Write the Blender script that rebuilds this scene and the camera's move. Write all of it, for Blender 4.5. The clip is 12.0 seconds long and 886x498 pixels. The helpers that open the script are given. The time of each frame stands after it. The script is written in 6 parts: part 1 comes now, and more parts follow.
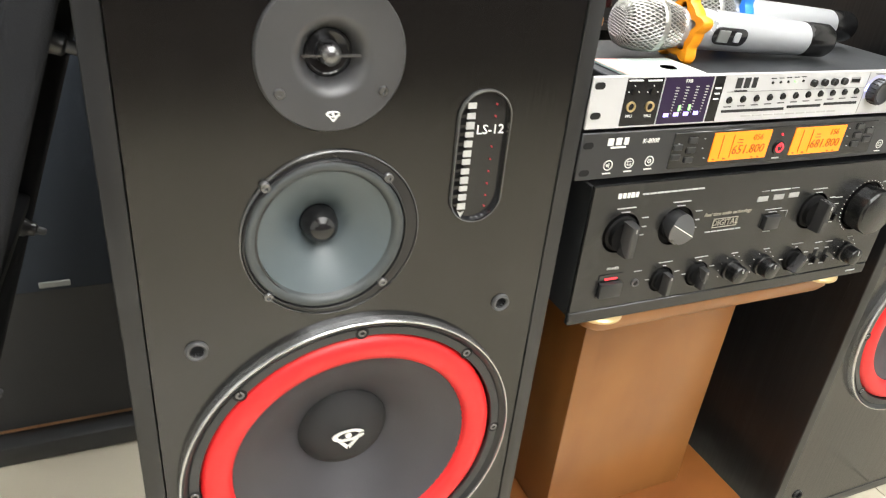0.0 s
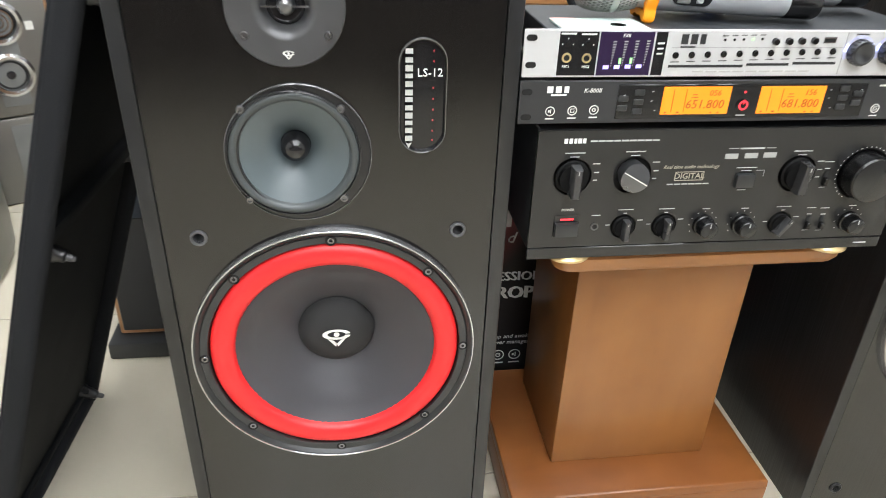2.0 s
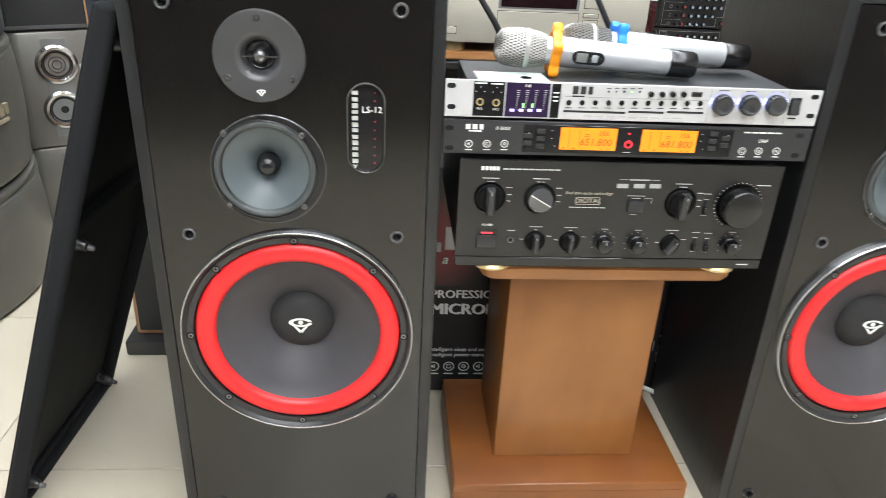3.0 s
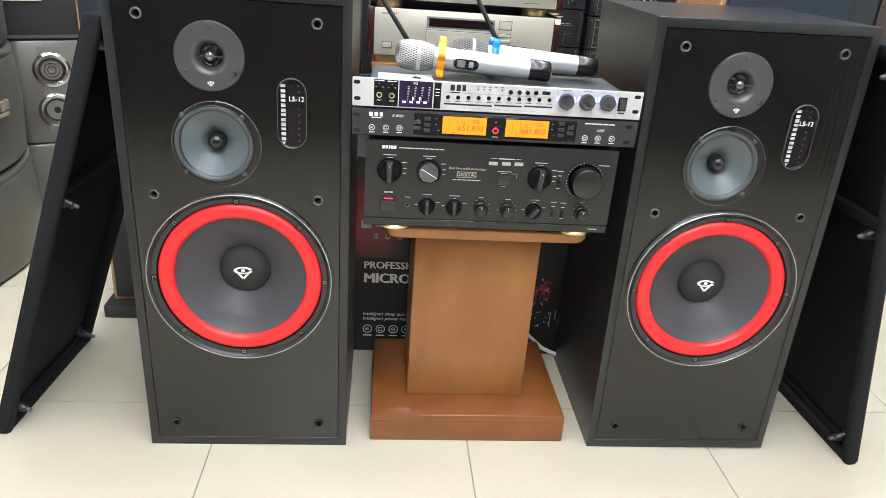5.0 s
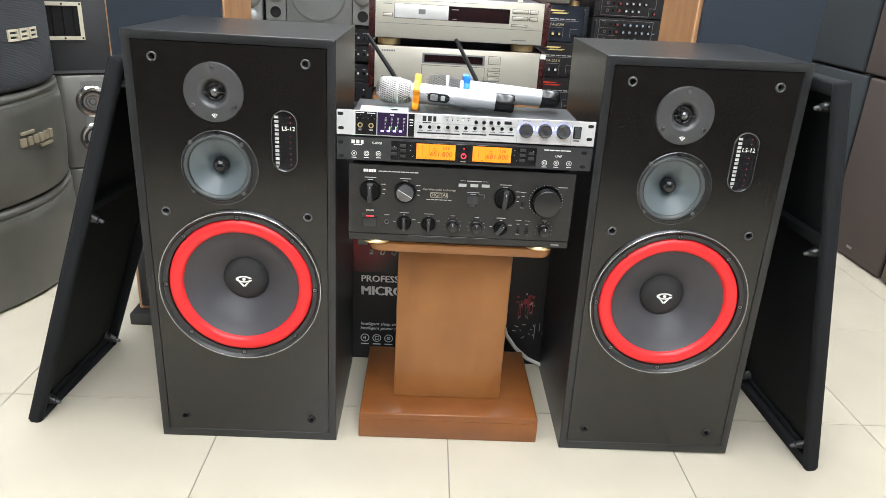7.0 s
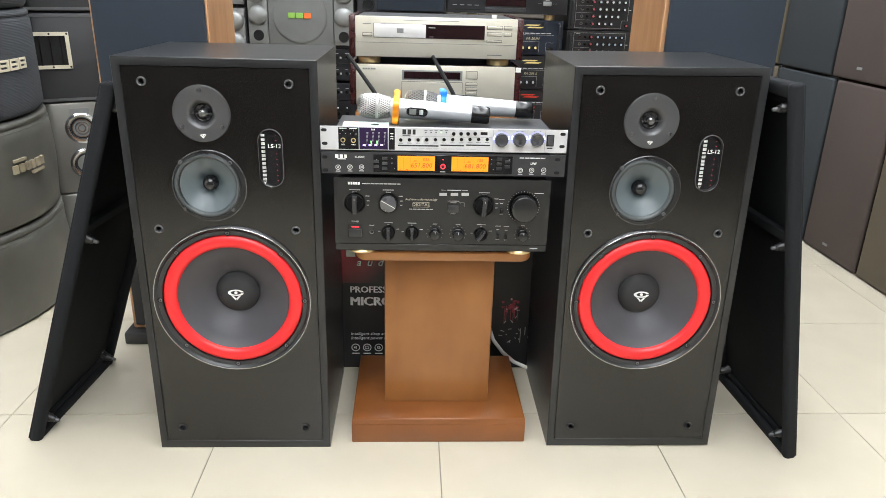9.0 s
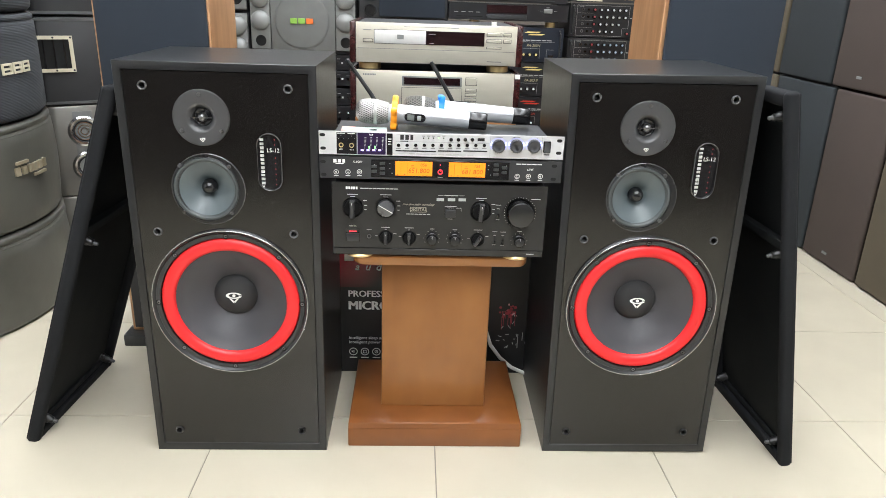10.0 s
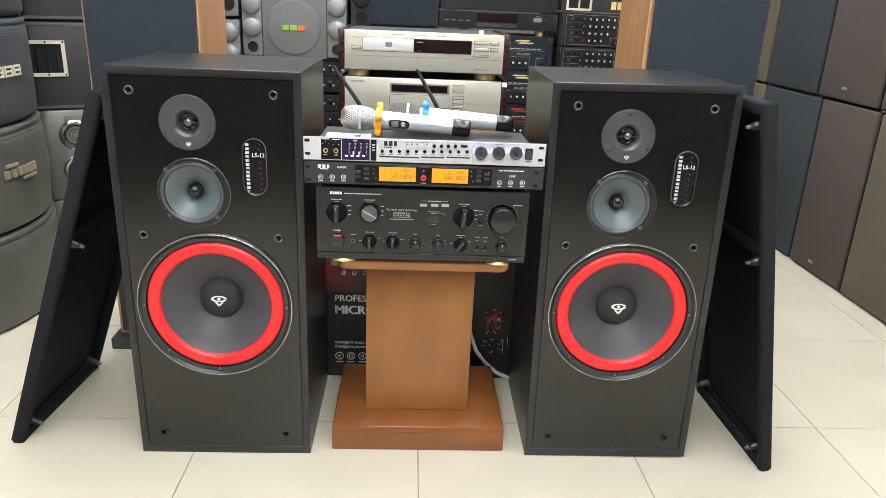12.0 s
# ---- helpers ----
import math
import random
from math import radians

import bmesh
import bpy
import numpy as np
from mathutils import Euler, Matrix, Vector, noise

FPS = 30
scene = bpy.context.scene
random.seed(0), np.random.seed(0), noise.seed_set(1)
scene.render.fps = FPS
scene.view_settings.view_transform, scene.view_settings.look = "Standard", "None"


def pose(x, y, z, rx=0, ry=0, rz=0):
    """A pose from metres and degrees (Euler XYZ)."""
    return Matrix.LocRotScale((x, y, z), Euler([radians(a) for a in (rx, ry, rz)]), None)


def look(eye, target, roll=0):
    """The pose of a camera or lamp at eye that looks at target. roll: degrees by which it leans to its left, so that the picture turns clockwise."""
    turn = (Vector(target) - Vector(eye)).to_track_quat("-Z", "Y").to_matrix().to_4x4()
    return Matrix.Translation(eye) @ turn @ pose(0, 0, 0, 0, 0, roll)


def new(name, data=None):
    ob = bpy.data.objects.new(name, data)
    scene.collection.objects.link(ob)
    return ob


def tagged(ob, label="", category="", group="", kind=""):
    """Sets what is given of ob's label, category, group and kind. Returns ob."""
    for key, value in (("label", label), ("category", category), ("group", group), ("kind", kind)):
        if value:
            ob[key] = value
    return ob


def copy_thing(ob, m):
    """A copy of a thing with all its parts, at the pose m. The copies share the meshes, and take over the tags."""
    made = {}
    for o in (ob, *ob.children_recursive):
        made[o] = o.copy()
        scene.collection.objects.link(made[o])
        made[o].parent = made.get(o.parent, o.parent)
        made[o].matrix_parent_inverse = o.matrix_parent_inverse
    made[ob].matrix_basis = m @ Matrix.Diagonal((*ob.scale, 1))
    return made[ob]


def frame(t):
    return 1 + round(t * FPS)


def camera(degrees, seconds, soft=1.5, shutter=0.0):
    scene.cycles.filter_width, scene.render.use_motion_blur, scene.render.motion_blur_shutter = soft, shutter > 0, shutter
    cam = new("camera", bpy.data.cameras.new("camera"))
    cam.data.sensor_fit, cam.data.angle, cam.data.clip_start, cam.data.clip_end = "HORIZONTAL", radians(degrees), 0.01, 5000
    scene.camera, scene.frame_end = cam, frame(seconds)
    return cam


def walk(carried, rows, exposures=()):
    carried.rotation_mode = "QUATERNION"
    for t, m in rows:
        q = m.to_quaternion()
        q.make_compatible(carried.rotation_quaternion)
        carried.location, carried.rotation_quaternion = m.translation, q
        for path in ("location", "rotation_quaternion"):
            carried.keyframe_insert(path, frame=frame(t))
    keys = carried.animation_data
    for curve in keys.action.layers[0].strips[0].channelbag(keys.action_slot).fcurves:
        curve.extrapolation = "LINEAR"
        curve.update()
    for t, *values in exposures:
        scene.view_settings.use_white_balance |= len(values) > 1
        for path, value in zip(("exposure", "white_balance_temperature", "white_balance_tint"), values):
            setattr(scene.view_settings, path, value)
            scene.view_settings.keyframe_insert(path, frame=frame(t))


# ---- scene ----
cam = camera(64.3, 12.0, soft=0.7, shutter=0.5)
PATH = [
    (0, (0.024, 0.054, 0.876), (0.793, 1.635, -0.077), 6.0),
    (0.5, (0.079, 0.031, 0.874), (0.777, 1.608, -0.14), 7.3),
    (1, (0.17, -0.028, 0.873), (0.648, 1.609, -0.172), 6.4),
    (1.5, (0.193, -0.063, 0.865), (0.54, 1.613, -0.169), 3.9),
    (2, (0.209, -0.136, 0.879), (0.465, 1.587, -0.104), 2.1),
    (2.5, (0.246, -0.253, 0.901), (0.419, 1.528, 0.008), 1.9),
    (3, (0.313, -0.329, 0.917), (0.467, 1.47, 0.055), 2.9),
    (3.5, (0.406, -0.405, 0.926), (0.538, 1.394, 0.062), 3.3),
    (3.7, (0.431, -0.445, 0.907), (0.559, 1.374, 0.085), 3.3),
    (5.3, (0.43, -0.645, 0.955), (0.62, 1.18, 0.159), 4.3),
    (5.5, (0.437, -0.66, 0.961), (0.619, 1.168, 0.171), 4.0),
    (6, (0.464, -0.684, 0.976), (0.611, 1.155, 0.204), 3.4),
    (6.5, (0.516, -0.731, 0.983), (0.62, 1.118, 0.228), 3.4),
    (7, (0.541, -0.768, 0.987), (0.612, 1.088, 0.245), 3.4),
    (9, (0.554, -0.829, 0.992), (0.65, 1.043, 0.293), 1.6),
    (9.5, (0.559, -0.832, 0.995), (0.657, 1.041, 0.302), 1.7),
    (10, (0.565, -0.838, 0.994), (0.654, 1.039, 0.31), 2.0),
    (10.5, (0.572, -0.842, 0.997), (0.655, 1.037, 0.317), 2.2),
    (11, (0.58, -0.845, 0.997), (0.669, 1.035, 0.319), 2.3),
    (11.5, (0.586, -0.847, 0.996), (0.684, 1.032, 0.319), 2.3),
    (12, (0.591, -0.856, 0.997), (0.691, 1.027, 0.332), 2.5),
]
walk(cam, [(t, look(eye, target, roll)) for t, eye, target, roll in PATH],
     [(0, 0.22, 7000, 10), (1.0, 0.13, 6680, 10), (3.0, 0.12, 6520, 10), (5.3, 0.10, 6420, 10), (9.0, 0.03, 6520, 10), (12.0, 0.03, 6560, 10)])


# ---- light ----
world = bpy.data.worlds.new("world")
scene.world = world
world.use_nodes = True
world.node_tree.nodes["Background"].inputs[0].default_value = (0.9, 0.95, 1.0, 1)
world.node_tree.nodes["Background"].inputs[1].default_value = 0.15
LAMP = 21.0
scene.view_settings.exposure = 0.0


# ---- materials ----
def mat(name, color, rough=0.5, metal=0.0, var=0.12, scale=18.0, bump=0.0, bscale=220.0, stretch=(1, 1, 1), coat=0.0, rvar=0.1, spec=0.5, per_object=0.0):
    m = bpy.data.materials.new(name)
    m.use_nodes = True
    nt = m.node_tree
    b = nt.nodes["Principled BSDF"]
    tc = nt.nodes.new("ShaderNodeTexCoord")
    mp = nt.nodes.new("ShaderNodeMapping")
    mp.inputs["Scale"].default_value = stretch
    nt.links.new(tc.outputs["Object"], mp.inputs["Vector"])
    n1 = nt.nodes.new("ShaderNodeTexNoise")
    n1.inputs["Scale"].default_value, n1.inputs["Detail"].default_value = scale, 6
    nt.links.new(mp.outputs[0], n1.inputs["Vector"])
    ramp = nt.nodes.new("ShaderNodeValToRGB")
    ramp.color_ramp.elements[0].position, ramp.color_ramp.elements[1].position = 0.3, 0.7
    ramp.color_ramp.elements[0].color = tuple(c * (1 - var) for c in color) + (1,)
    ramp.color_ramp.elements[1].color = tuple(min(1, c * (1 + var)) for c in color) + (1,)
    nt.links.new(n1.outputs["Fac"], ramp.inputs[0])
    out = ramp.outputs[0]
    if per_object:
        info = nt.nodes.new("ShaderNodeObjectInfo")
        hsv = nt.nodes.new("ShaderNodeHueSaturation")
        mr = nt.nodes.new("ShaderNodeMapRange")
        mr.inputs["To Min"].default_value, mr.inputs["To Max"].default_value = 1 - per_object, 1 + per_object
        nt.links.new(info.outputs["Random"], mr.inputs["Value"])
        nt.links.new(mr.outputs[0], hsv.inputs["Value"])
        nt.links.new(out, hsv.inputs["Color"])
        out = hsv.outputs[0]
    nt.links.new(out, b.inputs["Base Color"])
    b.inputs["Metallic"].default_value = metal
    b.inputs["Specular IOR Level"].default_value = spec
    b.inputs["Coat Weight"].default_value = coat
    n2 = nt.nodes.new("ShaderNodeTexNoise")
    n2.inputs["Scale"].default_value, n2.inputs["Detail"].default_value = bscale, 4
    nt.links.new(mp.outputs[0], n2.inputs["Vector"])
    mr2 = nt.nodes.new("ShaderNodeMapRange")
    mr2.inputs["To Min"].default_value, mr2.inputs["To Max"].default_value = max(0.02, rough - rvar), min(1, rough + rvar)
    nt.links.new(n1.outputs["Fac"], mr2.inputs["Value"])
    nt.links.new(mr2.outputs[0], b.inputs["Roughness"])
    if bump:
        bp = nt.nodes.new("ShaderNodeBump")
        bp.inputs["Strength"].default_value, bp.inputs["Distance"].default_value = bump, 0.001
        nt.links.new(n2.outputs["Fac"], bp.inputs["Height"])
        nt.links.new(bp.outputs[0], b.inputs["Normal"])
    return m


def glow(name, color, strength, base=(0.02, 0.02, 0.02)):
    m = bpy.data.materials.new(name)
    m.use_nodes = True
    b = m.node_tree.nodes["Principled BSDF"]
    b.inputs["Base Color"].default_value = base + (1,)
    b.inputs["Emission Color"].default_value = color + (1,)
    b.inputs["Emission Strength"].default_value = strength
    b.inputs["Roughness"].default_value = 0.3
    return m


def plain(name, color, rough=0.5, metal=0.0):
    m = bpy.data.materials.new(name)
    m.use_nodes = True
    b = m.node_tree.nodes["Principled BSDF"]
    b.inputs["Base Color"].default_value = color + (1,)
    b.inputs["Roughness"].default_value, b.inputs["Metallic"].default_value = rough, metal
    return m


def wood(name, dark, light, grain=(60, 4, 4), rough=0.35, coat=0.2, bump=0.15, contrast=(0.3, 0.75), spec=0.5):
    """Varnished or veneered timber: long streaks, fine pores, slow blotches."""
    m = bpy.data.materials.new(name)
    m.use_nodes = True
    nt = m.node_tree
    b = nt.nodes["Principled BSDF"]
    tc = nt.nodes.new("ShaderNodeTexCoord")
    mp = nt.nodes.new("ShaderNodeMapping")
    mp.inputs["Scale"].default_value = grain
    nt.links.new(tc.outputs["Object"], mp.inputs["Vector"])
    n = nt.nodes.new("ShaderNodeTexNoise")
    n.inputs["Scale"].default_value, n.inputs["Detail"].default_value, n.inputs["Distortion"].default_value = 1.0, 7, 0.6
    nt.links.new(mp.outputs[0], n.inputs["Vector"])
    big = nt.nodes.new("ShaderNodeTexNoise")
    big.inputs["Scale"].default_value, big.inputs["Detail"].default_value = 7.0, 3
    nt.links.new(tc.outputs["Object"], big.inputs["Vector"])
    mix = nt.nodes.new("ShaderNodeMix")
    mix.inputs["Factor"].default_value = 0.5
    nt.links.new(n.outputs["Fac"], mix.inputs[2])
    nt.links.new(big.outputs["Fac"], mix.inputs[3])
    ramp = nt.nodes.new("ShaderNodeValToRGB")
    ramp.color_ramp.elements[0].position, ramp.color_ramp.elements[1].position = contrast
    ramp.color_ramp.elements[0].color, ramp.color_ramp.elements[1].color = dark + (1,), light + (1,)
    nt.links.new(mix.outputs[0], ramp.inputs[0])
    nt.links.new(ramp.outputs[0], b.inputs["Base Color"])
    b.inputs["Specular IOR Level"].default_value = spec
    b.inputs["Roughness"].default_value, b.inputs["Coat Weight"].default_value, b.inputs["Coat Roughness"].default_value = rough, coat, 0.16
    bp = nt.nodes.new("ShaderNodeBump")
    bp.inputs["Strength"].default_value, bp.inputs["Distance"].default_value = bump, 0.001
    nt.links.new(n.outputs["Fac"], bp.inputs["Height"])
    nt.links.new(bp.outputs[0], b.inputs["Normal"])
    return m


def spun(name, color):
    """Turned metal whose gloss runs in rays from the centre."""
    m = mat(name, color, 0.34, 0.9, var=0.08)
    nt = m.node_tree
    b = nt.nodes["Principled BSDF"]
    tg = nt.nodes.new("ShaderNodeTangent")
    tg.direction_type, tg.axis = "RADIAL", "Y"
    b.inputs["Anisotropic"].default_value = 0.85
    nt.links.new(tg.outputs[0], b.inputs["Tangent"])
    return m


def glow_print(name, inner, outer, centre, reach):
    """Ink that fades softly from one colour to another round a centre."""
    m = mat(name, outer, 0.35, var=0.1)
    nt = m.node_tree
    b = nt.nodes["Principled BSDF"]
    tc = nt.nodes.new("ShaderNodeTexCoord")
    dist = nt.nodes.new("ShaderNodeVectorMath")
    dist.operation = "DISTANCE"
    dist.inputs[1].default_value = centre
    nt.links.new(tc.outputs["Object"], dist.inputs[0])
    mr = nt.nodes.new("ShaderNodeMapRange")
    mr.interpolation_type = "SMOOTHSTEP"
    mr.inputs["From Min"].default_value, mr.inputs["From Max"].default_value = 0.02, reach
    nt.links.new(dist.outputs["Value"], mr.inputs["Value"])
    ramp = nt.nodes.new("ShaderNodeValToRGB")
    ramp.color_ramp.elements[0].color, ramp.color_ramp.elements[1].color = inner + (1,), outer + (1,)
    nt.links.new(mr.outputs[0], ramp.inputs[0])
    nt.links.new(ramp.outputs[0], b.inputs["Base Color"])
    return m


def striped(name, color, line, freq, rough=0.8):
    """Ribbed cloth with horizontal lines."""
    m = mat(name, color, rough, var=0.2, scale=9)
    nt = m.node_tree
    b = nt.nodes["Principled BSDF"]
    tc = nt.nodes.new("ShaderNodeTexCoord")
    w = nt.nodes.new("ShaderNodeTexWave")
    w.wave_type, w.bands_direction = "BANDS", "Z"
    w.inputs["Scale"].default_value, w.inputs["Distortion"].default_value = freq, 0.4
    nt.links.new(tc.outputs["Object"], w.inputs["Vector"])
    bp = nt.nodes.new("ShaderNodeBump")
    bp.inputs["Strength"].default_value, bp.inputs["Distance"].default_value = 0.45, 0.002
    nt.links.new(w.outputs["Fac"], bp.inputs["Height"])
    nt.links.new(bp.outputs[0], b.inputs["Normal"])
    return m


ASH = wood("black_ash_vinyl", (0.0040, 0.0042, 0.0046), (0.0200, 0.0208, 0.0222), (7, 170, 6), 0.32, 0.0, 0.4, spec=0.52)
BAFFLE = wood("black_baffle_vinyl", (0.0020, 0.0019, 0.0018), (0.0066, 0.0064, 0.0062), (210, 210, 6), 0.18, 0.0, 0.24, spec=0.68)
GLOSSBLK = plain("gloss_black_plastic", (0.012, 0.012, 0.013), 0.12)
SATIN = mat("satin_black_plastic", (0.022, 0.023, 0.024), 0.38, bump=0.05, bscale=900)
PLATE = mat("tweeter_plate_metal", (0.05, 0.05, 0.052), 0.36, bump=0.06, bscale=1500, spec=0.6)
MATTE = mat("matte_black", (0.014, 0.014, 0.015), 0.8)
# shade of holes, wells and slots put into a near-black; also black screws
HOLE = plain("hole_shade_and_screw_black", (0.003, 0.003, 0.003), 0.9)
RED = mat("red_rubber_surround", (0.74, 0.017, 0.020), 0.40, var=0.06, scale=30)
CONE = mat("grey_paper_cone", (0.044, 0.043, 0.049), 0.50, var=0.12, scale=14, bump=0.12, bscale=500)
CAP = mat("felt_dust_cap", (0.017, 0.017, 0.018), 0.75, bump=0.2, bscale=1200)
MIDCONE = mat("coated_mid_cone", (0.080, 0.100, 0.108), 0.36, var=0.06, scale=25)
MIDROLL = mat("grey_mid_surround", (0.050, 0.057, 0.059), 0.42, var=0.06, scale=30)
SOCKET = mat("grey_rubber_socket", (0.060, 0.060, 0.062), 0.42, var=0.06)
BADGEPRINT = plain("badge_print", (0.40, 0.40, 0.385), 0.4)
BADGERIM = mat("grey_badge_rim", (0.16, 0.16, 0.16), 0.22, 0.6, var=0.05)
RIM2 = mat("dark_flange", (0.012, 0.012, 0.013), 0.3, 0.0, var=0.06)
CHROME = mat("bright_trim_metal", (0.55, 0.55, 0.56), 0.2, 1.0, var=0.05)
DARKTRIM = mat("dark_trim_ring", (0.05, 0.05, 0.053), 0.16, 0.55, var=0.1)
RIM = mat("glossy_dark_rim", (0.016, 0.0165, 0.0175), 0.34, 0.1, var=0.04, spec=0.5, coat=0.0, rvar=0.03)
LIP = mat("polished_lip_metal", (0.55, 0.555, 0.565), 0.24, 0.92, var=0.03, rvar=0.02)
WHITE = mat("white_print", (0.78, 0.78, 0.74), 0.5, var=0.05)
CARTONWHITE = mat("carton_white_print", (0.86, 0.86, 0.85), 0.45, var=0.02)
DIMWHITE = plain("dim_print", (0.42, 0.42, 0.41), 0.5)
FAINT = plain("faint_grey_window", (0.33, 0.33, 0.32), 0.4)
REDDOT = plain("red_print", (0.45, 0.02, 0.03), 0.5)
SCREW = mat("screw_metal", (0.20, 0.20, 0.205), 0.28, 0.9)
TILE = mat("cream_floor_tile", (0.508, 0.462, 0.366), 0.24, var=0.035, scale=5, bump=0.03, bscale=60, coat=0.15, per_object=0.02, rvar=0.07)
GROUT = mat("grey_grout", (0.22, 0.20, 0.17), 0.85, scale=30)
PAINT = mat("wall_paint", (0.62, 0.62, 0.60), 0.75, var=0.05, scale=3, bump=0.1, bscale=150)
# wall colour darkened to give the shade in gaps between the gear
GAPSHADE = mat("brown_wall_paint", (0.10, 0.085, 0.07), 0.7, var=0.15, scale=2.5, bump=0.1, bscale=150)
# unseen walls, coloured dark so that glossy fronts mirror less light
SOUTHPAINT = mat("dark_mirrored_wall_brown", (0.070, 0.049, 0.044), 0.7, var=0.15, scale=2.5, bump=0.1, bscale=150)
CEIL = mat("ceiling_paint", (0.75, 0.75, 0.74), 0.8, var=0.04, scale=3)
STANDWOOD = wood("varnished_brown_wood", (0.205, 0.074, 0.016), (0.345, 0.143, 0.039), (9, 9, 2.2), 0.36, 0.15, 0.04, spec=0.5)
BASEWOOD = wood("dark_varnished_base_wood", (0.140, 0.043, 0.009), (0.265, 0.092, 0.022), (2.2, 9, 9), 0.40, 0.2, 0.04, spec=0.5)
BOARDWOOD = wood("orange_wood_board", (0.30, 0.13, 0.045), (0.46, 0.22, 0.085), (4, 60, 60), 0.4, 0.1, 0.1)
TEAK = wood("light_walnut_veneer", (0.27, 0.125, 0.052), (0.52, 0.29, 0.145), (45, 45, 3), 0.4, 0.1, 0.1)
ROSEWOOD = wood("dark_red_wood", (0.022, 0.006, 0.006), (0.06, 0.014, 0.013), (60, 5, 60), 0.25, 0.4, 0.05)
NAVYCLOTH = mat("dark_blue_grey_grille_cloth", (0.014, 0.0205, 0.031), 0.9, var=0.1, scale=5, bump=0.35, bscale=700)
BLACKCLOTH = mat("black_grille_cloth", (0.0095, 0.0102, 0.0120), 0.92, var=0.15, scale=8, bump=0.4, bscale=800, spec=0.25)
INNER = mat("black_painted_board", (0.0065, 0.0075, 0.0085), 0.7, var=0.2, scale=9, bump=0.2, bscale=150, spec=0.2)
SILVER = mat("white_silver_panel", (0.56, 0.56, 0.565), 0.32, 0.25, var=0.03, bump=0.03, bscale=900)
CASEGREY = mat("dark_grey_sheet_steel", (0.035, 0.037, 0.04), 0.42, 0.2, var=0.1, bump=0.1, bscale=900)
RACKGREY = mat("grey_black_face", (0.030, 0.031, 0.033), 0.36, 0.15, var=0.08)
AMPFACE = mat("black_anodised_face", (0.020, 0.020, 0.020), 0.24, 0.15, var=0.05, bump=0.03, bscale=1500, rvar=0.04)
KNOB = mat("black_knob", (0.0045, 0.0045, 0.0048), 0.24, var=0.1)
KNOBGREY = spun("spun_grey_knob", (0.075, 0.077, 0.083))
KNOBDISC = mat("black_knob_disc", (0.004, 0.004, 0.0042), 0.6, var=0.1, spec=0.12)
KNOBBAR = mat("black_knob_bar", (0.030, 0.030, 0.031), 0.28, var=0.1)
KNOBSILVER = mat("grey_metal_knob", (0.135, 0.138, 0.145), 0.28, 0.85, var=0.08)
GOLD = mat("gold_metal", (0.66, 0.50, 0.26), 0.38, 0.75, var=0.06)
PALEGOLD = mat("champagne_metal", (0.60, 0.565, 0.47), 0.35, 0.45, var=0.03, stretch=(1, 40, 40), bump=0.03, bscale=300)
SMOKED = plain("smoked_window", (0.015, 0.006, 0.007), 0.08)
MICBODY = mat("silver_mic_body", (0.48, 0.495, 0.515), 0.3, 0.5, var=0.03)
MESHMETAL = mat("mic_grille_mesh", (0.37, 0.365, 0.34), 0.36, 0.8, var=0.1, scale=200)
MESHDARK = plain("mic_grille_inside", (0.095, 0.092, 0.084), 0.7)
ORANGE = mat("orange_rubber", (0.98, 0.33, 0.008), 0.45, var=0.05)
BLUE = mat("blue_rubber", (0.012, 0.22, 0.85), 0.45, var=0.05)
LCD = glow("orange_backlight", (1.0, 0.27, 0.012), 1.15, (0.4, 0.12, 0.01))
LCDINK = plain("lcd_segments", (0.30, 0.09, 0.008), 0.5)
REDLED = glow("red_led", (1.0, 0.03, 0.05), 2.2)
GREENLED = glow("green_led", (0.35, 1.0, 0.3), 2.0)
BLUELED = glow("blue_white_led", (0.42, 0.48, 1.0), 3.2)
DIMBLUE = glow("soft_blue_light", (0.45, 0.48, 1.0), 0.30, (0.42, 0.42, 0.48))
PURPLELED = glow("violet_led", (0.50, 0.42, 1.0), 2.6)
# dark display whose violet glow is put into the base colour
DISPLAYBLK = plain("violet_glow_display", (0.022, 0.012, 0.040), 0.2)
CARD = mat("black_printed_carton", (0.007, 0.007, 0.0078), 0.42, var=0.1)
CARDRED = glow_print("carton_red_glow_print", (0.36, 0.016, 0.035), (0.007, 0.007, 0.0078), (-0.245, 0.0, 0.345), 0.125)
CABLE = mat("grey_cable", (0.58, 0.58, 0.55), 0.5)
VINYL = mat("olive_grey_vinyl", (0.080, 0.079, 0.068), 0.36, var=0.2, scale=6, bump=1.0, bscale=16)
VINYL2 = striped("ribbed_grey_cloth", (0.036, 0.040, 0.046), 0.5, 75)
SEAM = mat("grey_piping", (0.07, 0.072, 0.072), 0.5)
SILVERBOX = mat("pewter_lacquer", (0.20, 0.195, 0.178), 0.33, 0.5, var=0.12, scale=5)
PALETRIM = mat("cream_frame", (0.60, 0.55, 0.42), 0.4, var=0.05)
BLACKBOX = mat("black_textured_paint", (0.014, 0.0145, 0.016), 0.55, var=0.15, bump=0.3, bscale=400)
GREYCLOTH = mat("mid_grey_cloth", (0.135, 0.138, 0.132), 0.85, var=0.08, bump=0.3, bscale=600)
GREYPLASTIC = mat("mid_grey_plastic", (0.18, 0.185, 0.18), 0.45, var=0.1)
GREYDOME = mat("silver_grey_dome", (0.24, 0.245, 0.24), 0.42, 0.2, var=0.08)
BROWNCLOTH = mat("brown_grille_cloth", (0.056, 0.041, 0.035), 0.92, var=0.1, scale=4, bump=0.35, bscale=600)
